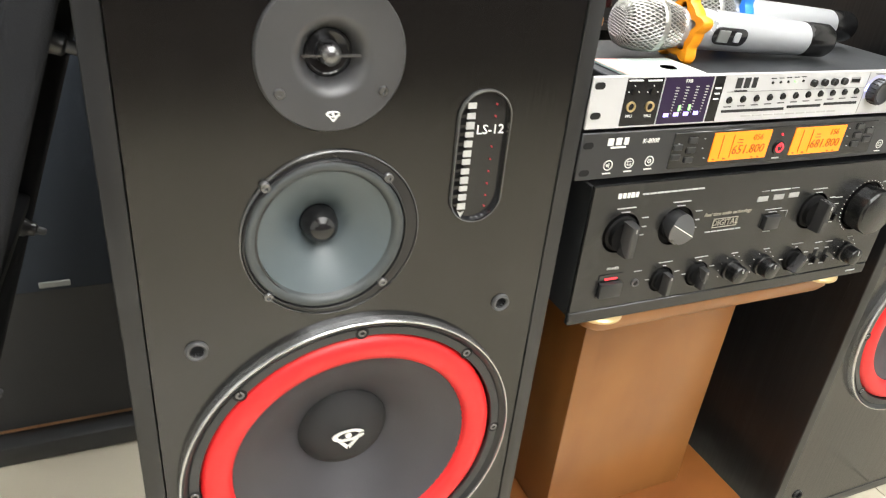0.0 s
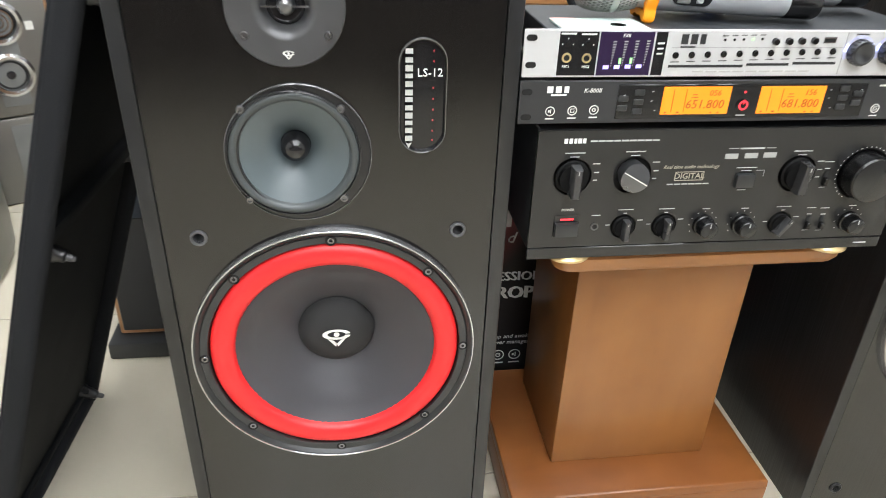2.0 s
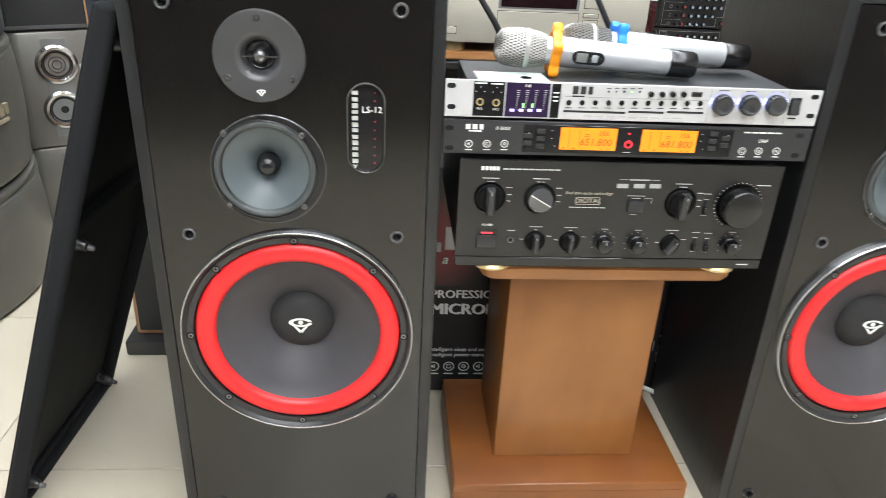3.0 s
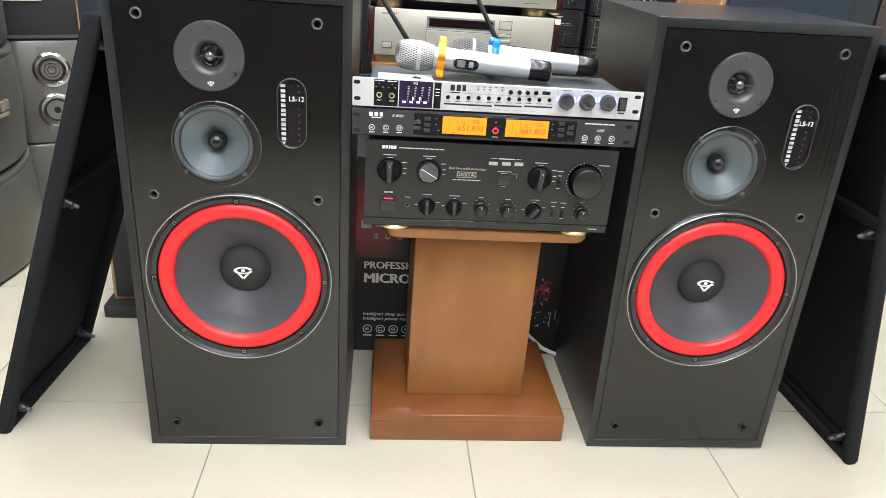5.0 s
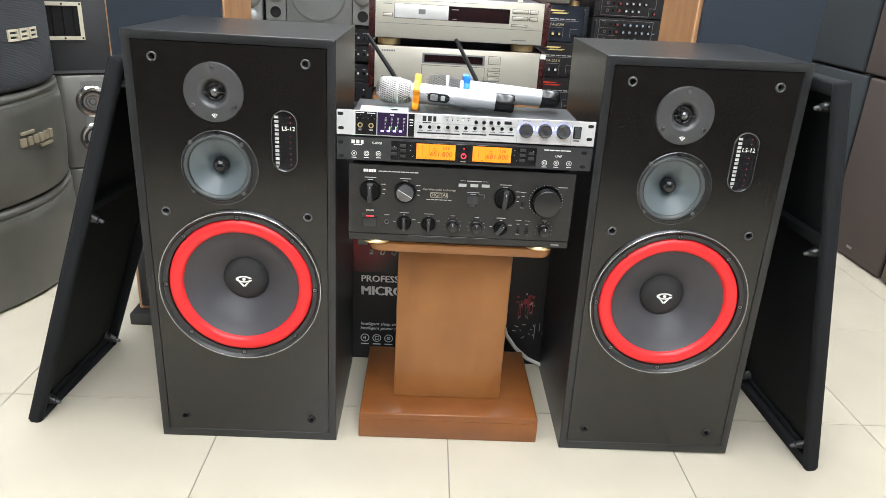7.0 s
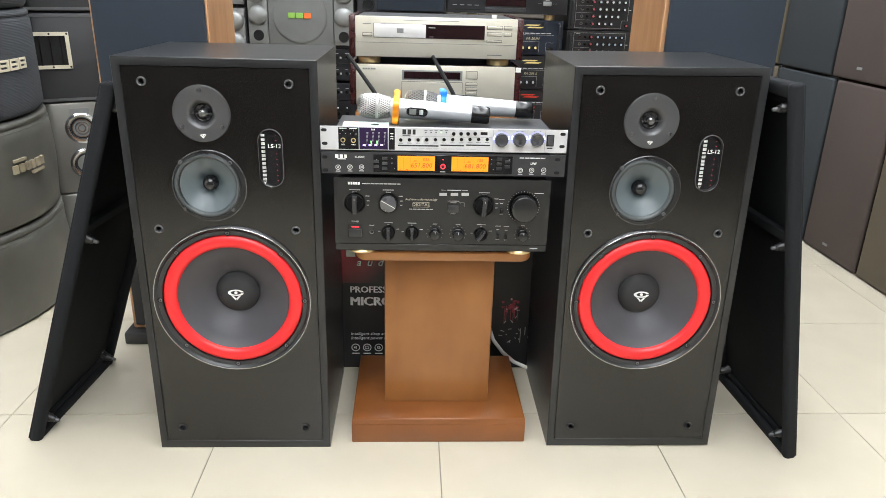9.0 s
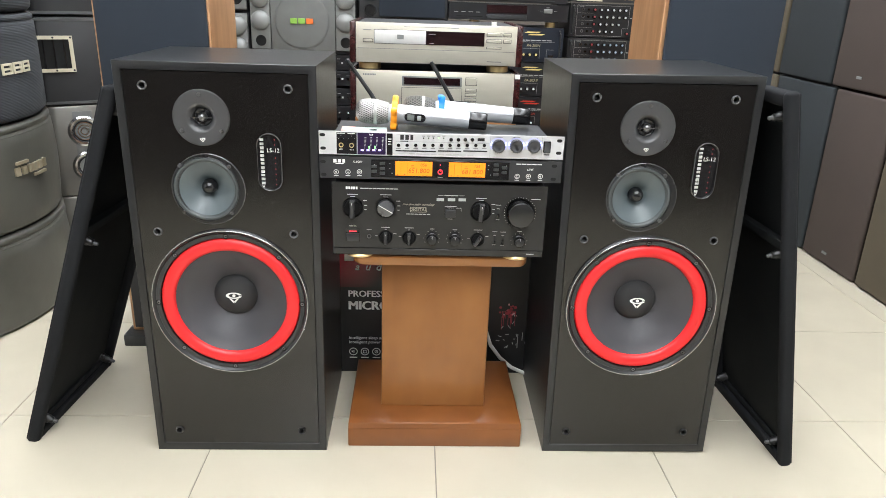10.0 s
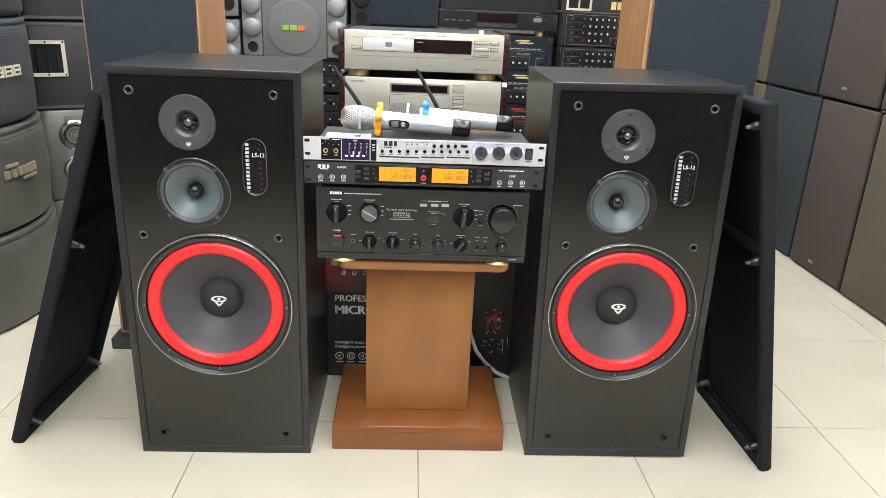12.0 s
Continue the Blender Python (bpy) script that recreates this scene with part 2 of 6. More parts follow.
OLIVECLOTH = mat("olive_brown_cloth", (0.088, 0.071, 0.047), 0.92, var=0.1, scale=4, bump=0.35, bscale=600)
DARKCLOTH = mat("charcoal_grille_cloth", (0.021, 0.026, 0.030), 0.92, var=0.1, scale=4, bump=0.35, bscale=600)
GEARBLK = mat("gear_black_face", (0.014, 0.0145, 0.0165), 0.36, 0.2, var=0.1)
GEARNAVY = mat("gear_navy_face", (0.014, 0.020, 0.031), 0.34, 0.2, var=0.1)
YELLOWPRINT = plain("yellow_print", (0.66, 0.52, 0.2), 0.35)
REDPRINT = plain("red_print_logo", (0.42, 0.03, 0.015), 0.4)
GREENPRINT = plain("green_print", (0.22, 0.42, 0.07), 0.4)
ORANGEPRINT = plain("orange_print", (0.75, 0.16, 0.03), 0.4)
KREDKNOB = plain("red_knob", (0.26, 0.035, 0.045), 0.4)
TANGREY = plain("tan_grey_print", (0.34, 0.31, 0.25), 0.45)
TANPRINT = plain("tan_print", (0.40, 0.36, 0.22), 0.4)
KBLUEKNOB = plain("blue_grey_knob", (0.26, 0.33, 0.42), 0.35)
KWHITEKNOB = plain("pale_knob", (0.40, 0.42, 0.43), 0.35)
PAPERPINK = mat("leaflet_pink_print", (0.70, 0.38, 0.33), 0.4, var=0.3, scale=30)
PAPERMINT = mat("leaflet_mint_print", (0.62, 0.74, 0.70), 0.4, var=0.1, scale=30)
LIGHTPANEL = glow("lamp_diffuser", (0.955, 1.0, 1.045), LAMP)


# ---- mesh helpers ----
def quad(bm, pts):
    return bm.faces.new([bm.verts.new(p) for p in pts])


def box(bm, x0, x1, y0, y1, z0, z1, bevel=0.0, seg=1):
    r = bmesh.ops.create_cube(bm, size=1.0)
    vs = r["verts"]
    for v in vs:
        v.co = Vector((x0 + (v.co.x + 0.5) * (x1 - x0), y0 + (v.co.y + 0.5) * (y1 - y0), z0 + (v.co.z + 0.5) * (z1 - z0)))
    if bevel:
        es = list({e for v in vs for e in v.link_edges})
        bmesh.ops.bevel(bm, geom=es, offset=bevel, segments=seg, profile=0.5, affect="EDGES")
    return bm


def lathe(bm, profile, cx=0.0, cz=0.0, seg=48, cap=False):
    """Turns (radius, y) pairs about an axis along y through (cx, cz)."""
    rings = []
    for r, y in profile:
        if r < 1e-6:
            rings.append([bm.verts.new((cx, y, cz))])
        else:
            rings.append([bm.verts.new((cx + r * math.cos(2 * math.pi * i / seg), y, cz + r * math.sin(2 * math.pi * i / seg))) for i in range(seg)])
    for a, b in zip(rings, rings[1:]):
        for i in range(seg):
            j = (i + 1) % seg
            if len(a) == 1 and len(b) == 1:
                continue
            if len(a) == 1:
                f = (a[0], b[j], b[i])
            elif len(b) == 1:
                f = (a[i], a[j], b[0])
            else:
                f = (a[i], a[j], b[j], b[i])
            bm.faces.new(f)
    return bm


def smooth(bm, angle=40):
    bmesh.ops.recalc_face_normals(bm, faces=bm.faces[:])
    lim = radians(angle)
    for f in bm.faces:
        f.smooth = True
    for e in bm.edges:
        if len(e.link_faces) != 2 or e.calc_face_angle(0) > lim:
            e.smooth = False
    return bm


def sweep(bm, pts, radius, seg=10):
    """A round bar along a line of points; radius one number or one for each point."""
    pts = [Vector(p) for p in pts]
    rad = radius if isinstance(radius, (list, tuple)) else [radius] * len(pts)
    rings = []
    for i, p in enumerate(pts):
        d = (pts[min(i + 1, len(pts) - 1)] - pts[max(i - 1, 0)]).normalized()
        up = Vector((0, 0, 1)) if abs(d.z) < 0.9 else Vector((1, 0, 0))
        a = d.cross(up).normalized()
        b = d.cross(a)
        rings.append([bm.verts.new(p + rad[i] * (a * math.cos(2 * math.pi * k / seg) + b * math.sin(2 * math.pi * k / seg))) for k in range(seg)])
    for r0, r1 in zip(rings, rings[1:]):
        for k in range(seg):
            bm.faces.new((r0[k], r0[(k + 1) % seg], r1[(k + 1) % seg], r1[k]))
    bm.faces.new(rings[0])
    bm.faces.new(rings[-1][::-1])
    return bm


def part(name, bm, material, parent=None, label="", flat=False, angle=40):
    if not flat:
        smooth(bm, angle)
    me = bpy.data.meshes.new(name)
    bm.to_mesh(me)
    bm.free()
    me.materials.append(material)
    ob = new(name, me)
    if parent is not None:
        ob.parent = parent
    if label:
        ob["label"] = label
    return ob


def thing(name, label, category, m=None, group="", kind=""):
    ob = new(name)
    ob.empty_display_size = 0.05
    if m is not None:
        ob.matrix_basis = m
    return tagged(ob, label, category, group, kind)


def bx(name, parent, material, dims, bevel=0.0, seg=1, label=""):
    return part(name, box(bmesh.new(), *dims, bevel, seg), material, parent, label)


def turned(name, parent, material, profile, cx=0.0, cz=0.0, seg=48, label="", angle=40):
    return part(name, lathe(bmesh.new(), profile, cx, cz, seg), material, parent, label, angle=angle)


def text(name, body, x, z, size, material, parent, y=-0.0006, turn=0.0, align="CENTER", shear=0.0, bold=0.0):
    cu = bpy.data.curves.new(name, "FONT")
    cu.body, cu.size, cu.extrude, cu.resolution_u = body, size, 0.0002, 2
    cu.align_x, cu.align_y, cu.shear, cu.offset = align, "CENTER", shear, bold * size
    tmp = bpy.data.objects.new(name, cu)
    scene.collection.objects.link(tmp)
    me = bpy.data.meshes.new_from_object(tmp.evaluated_get(bpy.context.evaluated_depsgraph_get()))
    bpy.data.objects.remove(tmp)
    me.transform(pose(x, y, z) @ pose(0, 0, 0, 0, -turn, 0) @ pose(0, 0, 0, 90, 0, 0))
    me.materials.clear()
    me.materials.append(material)
    ob = new(name, me)
    ob.parent = parent
    return ob


def bars(name, parent, material, rects, y=-0.0005, depth=0.0006):
    """Flat printed bars (x0, x1, z0, z1), all on one face."""
    bm = bmesh.new()
    for x0, x1, z0, z1 in rects:
        box(bm, x0, x1, y, y + depth, z0, z1)
    ob = part(name, bm, material, parent, flat=True)
    return tagged(ob, kind="stuff") if len(rects) > 1 else ob


def letter_blocks(n, x, z, w, h, gap=0.2, upright=False):
    """Rects for a row of n plain blocks, as long as a word; upright: the row runs up instead of across."""
    step = w / n
    out = []
    for i in range(n):
        a0, a1 = -w / 2 + i * step, -w / 2 + (i + 1 - gap) * step
        s = (a1 - a0)
        c0, c1 = a0 + 0.10 * (i % 3) * s, a1 - 0.08 * ((i + 1) % 2) * s
        out.append((x - h / 2, x + h / 2, z + c0, z + c1) if upright else (x + c0, x + c1, z - h / 2, z + h / 2))
    return out


def stadium(w, h, n=12):
    """Outline of an upright pill, (x, z) pairs round its centre."""
    r = min(w, h) / 2
    pts = []
    if h >= w:
        for i in range(n + 1):
            a = math.pi * i / n
            pts.append((r * math.cos(a), h / 2 - r + r * math.sin(a)))
        for i in range(n + 1):
            a = math.pi + math.pi * i / n
            pts.append((r * math.cos(a), -h / 2 + r + r * math.sin(a)))
    else:
        for i in range(n + 1):
            a = -math.pi / 2 + math.pi * i / n
            pts.append((w / 2 - r + r * math.cos(a), r * math.sin(a)))
        for i in range(n + 1):
            a = math.pi / 2 + math.pi * i / n
            pts.append((-w / 2 + r + r * math.cos(a), r * math.sin(a)))
    return pts


def loft(bm, outlines, close=True):
    """Joins equal outlines [(x, y, z), ...] one to the next; the last one is filled."""
    rings = [[bm.verts.new(p) for p in o] for o in outlines]
    n = len(rings[0])
    for a, b in zip(rings, rings[1:]):
        for i in range(n):
            bm.faces.new((a[i], a[(i + 1) % n], b[(i + 1) % n], b[i]))
    if close:
        bm.faces.new(rings[-1])
    return bm


def plate_with_holes(bm, outer, holes, y0, y1):
    """A flat plate in the x-z plane with round holes cut through it, from y0 (front) to y1."""
    edges = []
    for loop in [outer] + holes:
        vs = [bm.verts.new((x, y0, z)) for x, z in loop]
        edges += [bm.edges.new((vs[i], vs[(i + 1) % len(vs)])) for i in range(len(vs))]
    bmesh.ops.triangle_fill(bm, use_beauty=True, use_dissolve=False, edges=edges, normal=(0, -1, 0))
    faces = bm.faces[:]
    r = bmesh.ops.extrude_face_region(bm, geom=faces)
    for g in r["geom"]:
        if isinstance(g, bmesh.types.BMVert):
            g.co.y = y1
    return bm


def ring_pts(cx, cz, r, n):
    return [(cx + r * math.cos(2 * math.pi * i / n), cz + r * math.sin(2 * math.pi * i / n)) for i in range(n)]


# ---- room ----
FZ = -0.005
RX0, RX1, RY0, RY1, RH = -1.75, 2.85, -4.6, 3.1, 2.9
floor = tagged(bx("floor", None, GROUT, (RX0, RX1, RY0, RY1, -0.12, FZ - 0.0025)), "cream polished ceramic tile floor with thin grey joints", "floor", kind="structure")
for nm, d in (("wall_north", (RX0 - 0.12, RX1 + 0.12, RY1, RY1 + 0.12, -0.12, RH)), ("wall_south", (RX0 - 0.12, RX1 + 0.12, RY0 - 0.12, RY0, -0.12, RH)),
              ("wall_west", (RX0 - 0.12, RX0, RY0, RY1, -0.12, RH)), ("wall_east", (RX1, RX1 + 0.12, RY0, RY1, -0.12, RH))):
    tagged(bx(nm, None, (GAPSHADE if nm == "wall_north" else SOUTHPAINT) if nm in ("wall_south", "wall_north") else PAINT, d), "plain wall, dark brown put in for shaded gaps and dark reflections" if nm in ("wall_south", "wall_north") else "plain off-white painted shop wall", "wall", kind="structure")
# unseen low wall, added to give the speaker baffles a dark reflection
tagged(bx("wall_dividing", None, SOUTHPAINT, (RX0, RX1, -1.72, -1.60, FZ - 0.002, 0.90), 0.004), "unseen low dark brown wall, added for the speaker fronts to mirror", "wall", kind="structure")
tagged(bx("ceiling", None, CEIL, (RX0 - 0.12, RX1 + 0.12, RY0 - 0.12, RY1 + 0.12, RH, RH + 0.1)), "plain white ceiling", "ceiling", kind="structure")


def ceiling_light(x, y):
    t = thing("ceiling_light", "unseen long white ceiling light with a milky diffuser, placed to suit the light", "ceiling light", pose(x, y, RH - 0.06), "ceiling lights")
    bm = bmesh.new()
    box(bm, -0.16, -0.15, -0.61, 0.61, -0.01, 0.06)
    box(bm, 0.15, 0.16, -0.61, 0.61, -0.01, 0.06)
    box(bm, -0.15, 0.15, -0.61, -0.60, -0.01, 0.06)
    box(bm, -0.15, 0.15, 0.60, 0.61, -0.01, 0.06)
    part("frame", bm, WHITE, t)
    bx("diffuser", t, LIGHTPANEL, (-0.149, 0.149, -0.599, 0.599, 0.0, 0.01))


# none is in view; the rows furthest south are added to brighten the fronts
for lx in (-0.18, 0.62, 1.42):
    for ly in (-3.85, -2.70, -1.45, -0.15, 1.3, 2.48):
        ceiling_light(lx, ly)


# ---- the two floor speakers ----
SW, SH, SD = 0.380, 0.856, 0.345


def screw(parent, x, z, r=0.0042, y=-0.0035):
    t = turned("screw", parent, SCREW, [(r, y + 0.004), (r, y), (r * 0.8, y - 0.0012), (r * 0.45, y - 0.0012), (r * 0.42, y + 0.0006), (0, y + 0.0006)], x, z, 14)
    return t


def emblem(parent, x, z, s, y):
    """Small white mark: a flat oval ring with a wedge hanging under it."""
    bm = bmesh.new()
    n = 28
    for k in range(n):
        if k in (0, n - 1):
            continue
        a0, a1 = 2 * math.pi * k / n, 2 * math.pi * (k + 1) / n
        quad(bm, [(x + s * c * math.cos(a), y, z + 0.18 * s + 0.42 * s * c * math.sin(a)) for a, c in ((a0, 1), (a1, 1), (a1, 0.66), (a0, 0.66))])
    lathe(bm, [(0.2 * s, y), (0, y)], x, z + 0.18 * s, 12)
    quad(bm, [(x - 0.62 * s, y, z - 0.2 * s), (x - 0.3 * s, y, z - 0.3 * s), (x, y, z - 0.62 * s), (x - 0.08 * s, y, z - 0.86 * s)])
    quad(bm, [(x + 0.62 * s, y, z - 0.2 * s), (x + 0.3 * s, y, z - 0.3 * s), (x, y, z - 0.62 * s), (x + 0.08 * s, y, z - 0.86 * s)])
    r = bmesh.ops.extrude_face_region(bm, geom=bm.faces[:])
    for g in r["geom"]:
        if isinstance(g, bmesh.types.BMVert):
            g.co.y += 0.0012
    return part("emblem", bm, WHITE, parent, "small off-white oval and wedge mark", flat=True)


def floor_speaker(m):
    t = thing("floor_speaker", "large black ash three-way floor speaker with a red-edged woofer", "speaker", m, "floor speakers")
    hw = SW / 2
    def shell(w, z0, z1, y):
        return [(-w, y, z0), (w, y, z0), (w, y, z1), (-w, y, z1)]
    bm = bmesh.new()
    loft(bm, [shell(hw - 0.001, FZ + 0.001, SH - 0.001, SD), shell(hw, FZ, SH, SD - 0.001), shell(hw, FZ, SH, 0.0014), shell(hw - 0.0007, FZ + 0.0007, SH - 0.0007, 0.0003), shell(hw - 0.0015, FZ + 0.0015, SH - 0.0015, 0.0),
              shell(hw - 0.0155, 0.0135, SH - 0.0155, 0.0), shell(hw - 0.0160, 0.0140, SH - 0.0160, 0.0008), shell(hw - 0.0160, 0.0140, SH - 0.0160, SD - 0.016)])
    bm.faces.new(list(bm.verts)[:4])
    part("cabinet", bm, ASH, t, "black ash vinyl cabinet", angle=25)
    W, M, T, B = (-0.0015, 0.3645), (-0.0285, 0.6105), (-0.0315, 0.7525), (0.0945, 0.668)
    hx0, hx1 = -0.1375, 0.1355
    grille_holes = [(hx0, 0.811), (hx1, 0.811), (hx0, 0.5195), (hx1, 0.5195), (hx0, 0.0485), (hx1, 0.0485)]
    bm = bmesh.new()
    holes = [ring_pts(*W, 0.147, 64), ring_pts(*M, 0.063, 40), ring_pts(*T, 0.030, 28), [(B[0] + x, B[1] + z) for x, z in stadium(0.046, 0.114)]]
    holes += [ring_pts(x, z, 0.0058, 14) for x, z in grille_holes]
    px, pz0, pz1 = hw - 0.0172, 0.0152, SH - 0.0172
    plate_with_holes(bm, [(-px, pz0), (px, pz0), (px, pz1), (-px, pz1)], holes, 0.0012, 0.02)
    part("baffle", bm, BAFFLE, t, "black wood-grain front panel", flat=True)
    bx("lining", t, HOLE, (-px, px, 0.1, 0.102, pz0, pz1))
    for x, z in grille_holes:
        s = turned("grille_socket", t, SOCKET if z > 0.1 else RIM2, [(0.0092, 0.0012), (0.0088, -0.0012), (0.0075, -0.002), (0.0058, -0.001), (0.0054, 0.02), (0, 0.02)], x, z, 20, "rubber socket for a grille peg")
    # woofer
    w = turned("woofer_frame", t, RIM, [(0.1618, 0.0013), (0.1614, -0.0045), (0.1600, -0.0072), (0.1582, -0.0074), (0.1560, -0.0052), (0.1540, -0.003), (0.1450, -0.002), (0.1442, 0.006), (0.1440, 0.03)], *W, 96, "dark metal woofer ring with a bright lip")
    ring = turned("lip", w, LIP, [(0.1628, 0.0010), (0.1627, -0.0050), (0.1624, -0.0072), (0.1616, -0.0082), (0.1605, -0.0082), (0.1601, -0.0072)], *W, 96, "polished rounded edge")
    turned("gasket", w, SATIN, [(0.1542, -0.0028), (0.1534, -0.0040), (0.1456, -0.0036), (0.1446, -0.0012)], *W, 80)
    for k in range(8):
        a = radians(90 + 45 * k)
        # flat black disc that gives the shade of a screw recess
        turned("screw_well", w, HOLE, [(0.0062, -0.0041), (0.0060, -0.0043), (0, -0.0043)], W[0] + 0.1492 * math.cos(a), W[1] + 0.1492 * math.sin(a), 16)
        screw(w, W[0] + 0.1492 * math.cos(a), W[1] + 0.1492 * math.sin(a), 0.0044)
    prof = []
    for k in range(13):
        a = math.pi * k / 12
        prof.append((0.1298 + 0.0138 * math.cos(a), 0.003 - 0.0092 * math.sin(a)))
    turned("surround", t, RED, prof + [(0.1145, 0.005)], *W, 96, "glossy red rubber roll surround", angle=70)
    turned("cone", t, CONE, [(0.1162, 0.0030), (0.1146, 0.0046), (0.096, 0.013), (0.080, 0.0225), (0.062, 0.034), (0.044, 0.046)], *W, 80, "dark grey paper woofer cone", angle=70)
    cap = turned("dust_cap", t, CAP, [(0.0462, 0.0440), (0.0452, 0.0420), (0.042, 0.0372), (0.034, 0.0315), (0.024, 0.0280), (0.012, 0.0262), (0, 0.0258)], *W, 48, "black felt dust cap", angle=70)
    emblem(cap, W[0], W[1] + 0.002, 0.0168, 0.0235)
    # midrange
    f = turned("mid_frame", t, RIM2, [(0.0722, 0.0013), (0.0720, -0.0012), (0.0712, -0.0018), (0.0706, -0.0008), (0.0590, -0.0010), (0.0586, 0.0040)], *M, 72, "glossy dark ring round the midrange")
    turned("frame_edge", f, BADGERIM, [(0.0726, 0.0012), (0.0725, -0.0013), (0.0721, -0.0017), (0.0716, -0.0018)], *M, 72)
    N = (M[0] - 0.0045, M[1])
    turned("basket_rim", f, RIM2, [(0.0664, -0.0008), (0.0660, -0.0030), (0.0648, -0.0035), (0.0640, -0.0010)], *N, 72)
    for k in range(4):
        a = radians(45 + 90 * k)
        screw(f, N[0] + 0.0672 * math.cos(a), N[1] + 0.0672 * math.sin(a), 0.0042, -0.0032)
    turned("mid_surround", t, MIDROLL, [(0.0642, -0.0010), (0.0630, -0.0026), (0.0600, -0.0030), (0.0570, -0.0016), (0.0552, 0.0008), (0.0546, 0.0032), (0.0538, 0.0034)], *N, 64, "grey cloth roll round the cone", angle=70)
    turned("mid_cone", t, MIDCONE, [(0.0545, 0.0028), (0.050, 0.0050), (0.040, 0.0105), (0.030, 0.0165), (0.022, 0.0225), (0.0155, 0.0290)], *N, 64, "smooth blue-grey coated cone", angle=70)
    turned("bullet", t, GLOSSBLK, [(0.0150, 0.0300), (0.0152, 0.0240), (0.0146, 0.0190), (0.0130, 0.0145), (0.0106, 0.0112), (0.0076, 0.0090), (0.0040, 0.0078), (0, 0.0074)], *N, 32, "glossy black centre dome", angle=70)
    # tweeter
    p = turned("tweeter_plate", t, PLATE, [(0.0545, 0.0013), (0.0543, -0.0020), (0.0530, -0.0034), (0.0300, -0.0036), (0.0268, -0.0030), (0.0236, -0.0002), (0.0204, 0.0048), (0.0180, 0.0100), (0.0168, 0.0150), (0, 0.0152)], *T, 64, "satin dark metal tweeter plate")
    turned("horn_throat", p, GLOSSBLK, [(0.0176, 0.0106), (0.0168, 0.0118), (0.0140, 0.0128), (0, 0.0132)], *T, 40)
    turned("tweeter_dome", t, SCREW, [(0.0088, 0.014), (0.0085, 0.005), (0.0070, 0.0012), (0.0040, -0.0010), (0, -0.0016)], *T, 24, "shiny dark metal ball", angle=70)
    bm = bmesh.new()
    box(bm, T[0] - 0.0215, T[0] + 0.0215, 0.0002, 0.0022, T[1] - 0.0008, T[1] + 0.0008)
    part("phase_bar", bm, SCREW, p)
    for a in (90, 213, 327):
        screw(p, T[0] + 0.0450 * math.cos(radians(a)), T[1] + 0.0450 * math.sin(radians(a)), 0.0040, -0.0045)
    emblem(p, T[0] + 0.0005, T[1] - 0.0415, 0.0054, -0.0046)
    # badge
    bm = bmesh.new()
    def pill(sc, y):
        return [(B[0] + x, y, B[1] + z) for x, z in stadium(0.0475 * sc[0], 0.1155 * sc[1])]
    loft(bm, [pill((1.0, 1.0), 0.0010), pill((1.0, 1.0), -0.0012), pill((0.985, 0.994), -0.0020), pill((0.93, 0.972), -0.0014), pill((0.90, 0.96), 0.0020), pill((0.88, 0.95), 0.0030)])
    b = part("badge", bm, GLOSSBLK, t, "glossy black pill-shaped badge with white print")
    bm = bmesh.new()
    loft(bm, [pill((1.012, 1.005), 0.0009), pill((1.012, 1.005), -0.0014), pill((0.992, 0.997), -0.0024), pill((0.962, 0.985), -0.0021)], close=False)
    part("rim", bm, BADGERIM, b, "thin grey metal rim")
    bars("brand_print", b, BADGEPRINT, letter_blocks(12, B[0] - 0.0136, B[1] + 0.003, 0.094, 0.0072, 0.24, True), -0.0026)
    bm = bmesh.new()
    quad(bm, [(B[0] - 0.0168, -0.0026, B[1] - 0.0455), (B[0] - 0.0136, -0.0026, B[1] - 0.0515), (B[0] - 0.0104, -0.0026, B[1] - 0.0455), (B[0] - 0.0136, -0.0026, B[1] - 0.0468)])
    part("wedge_mark", bm, BADGEPRINT, b, flat=True)
    text("model_text", "LS-12", B[0] + 0.0072, B[1] + 0.0235, 0.0112, WHITE, b, 0.0022)
    bars("dots", b, REDDOT, [(B[0] + 0.0100, B[0] + 0.0114, B[1] + zz, B[1] + zz + 0.0015) for zz in (0.044, 0.034, 0.008, -0.003, -0.014, -0.025, -0.036, -0.046)], 0.0022)
    return t


speaker_a = floor_speaker(pose(0.1885, 0.535, 0))
# the other one leans a touch and is turned a little
speaker_b = copy_thing(speaker_a, pose(1.0680, 0.5345, 0.0026, 0, -0.78, -0.8))


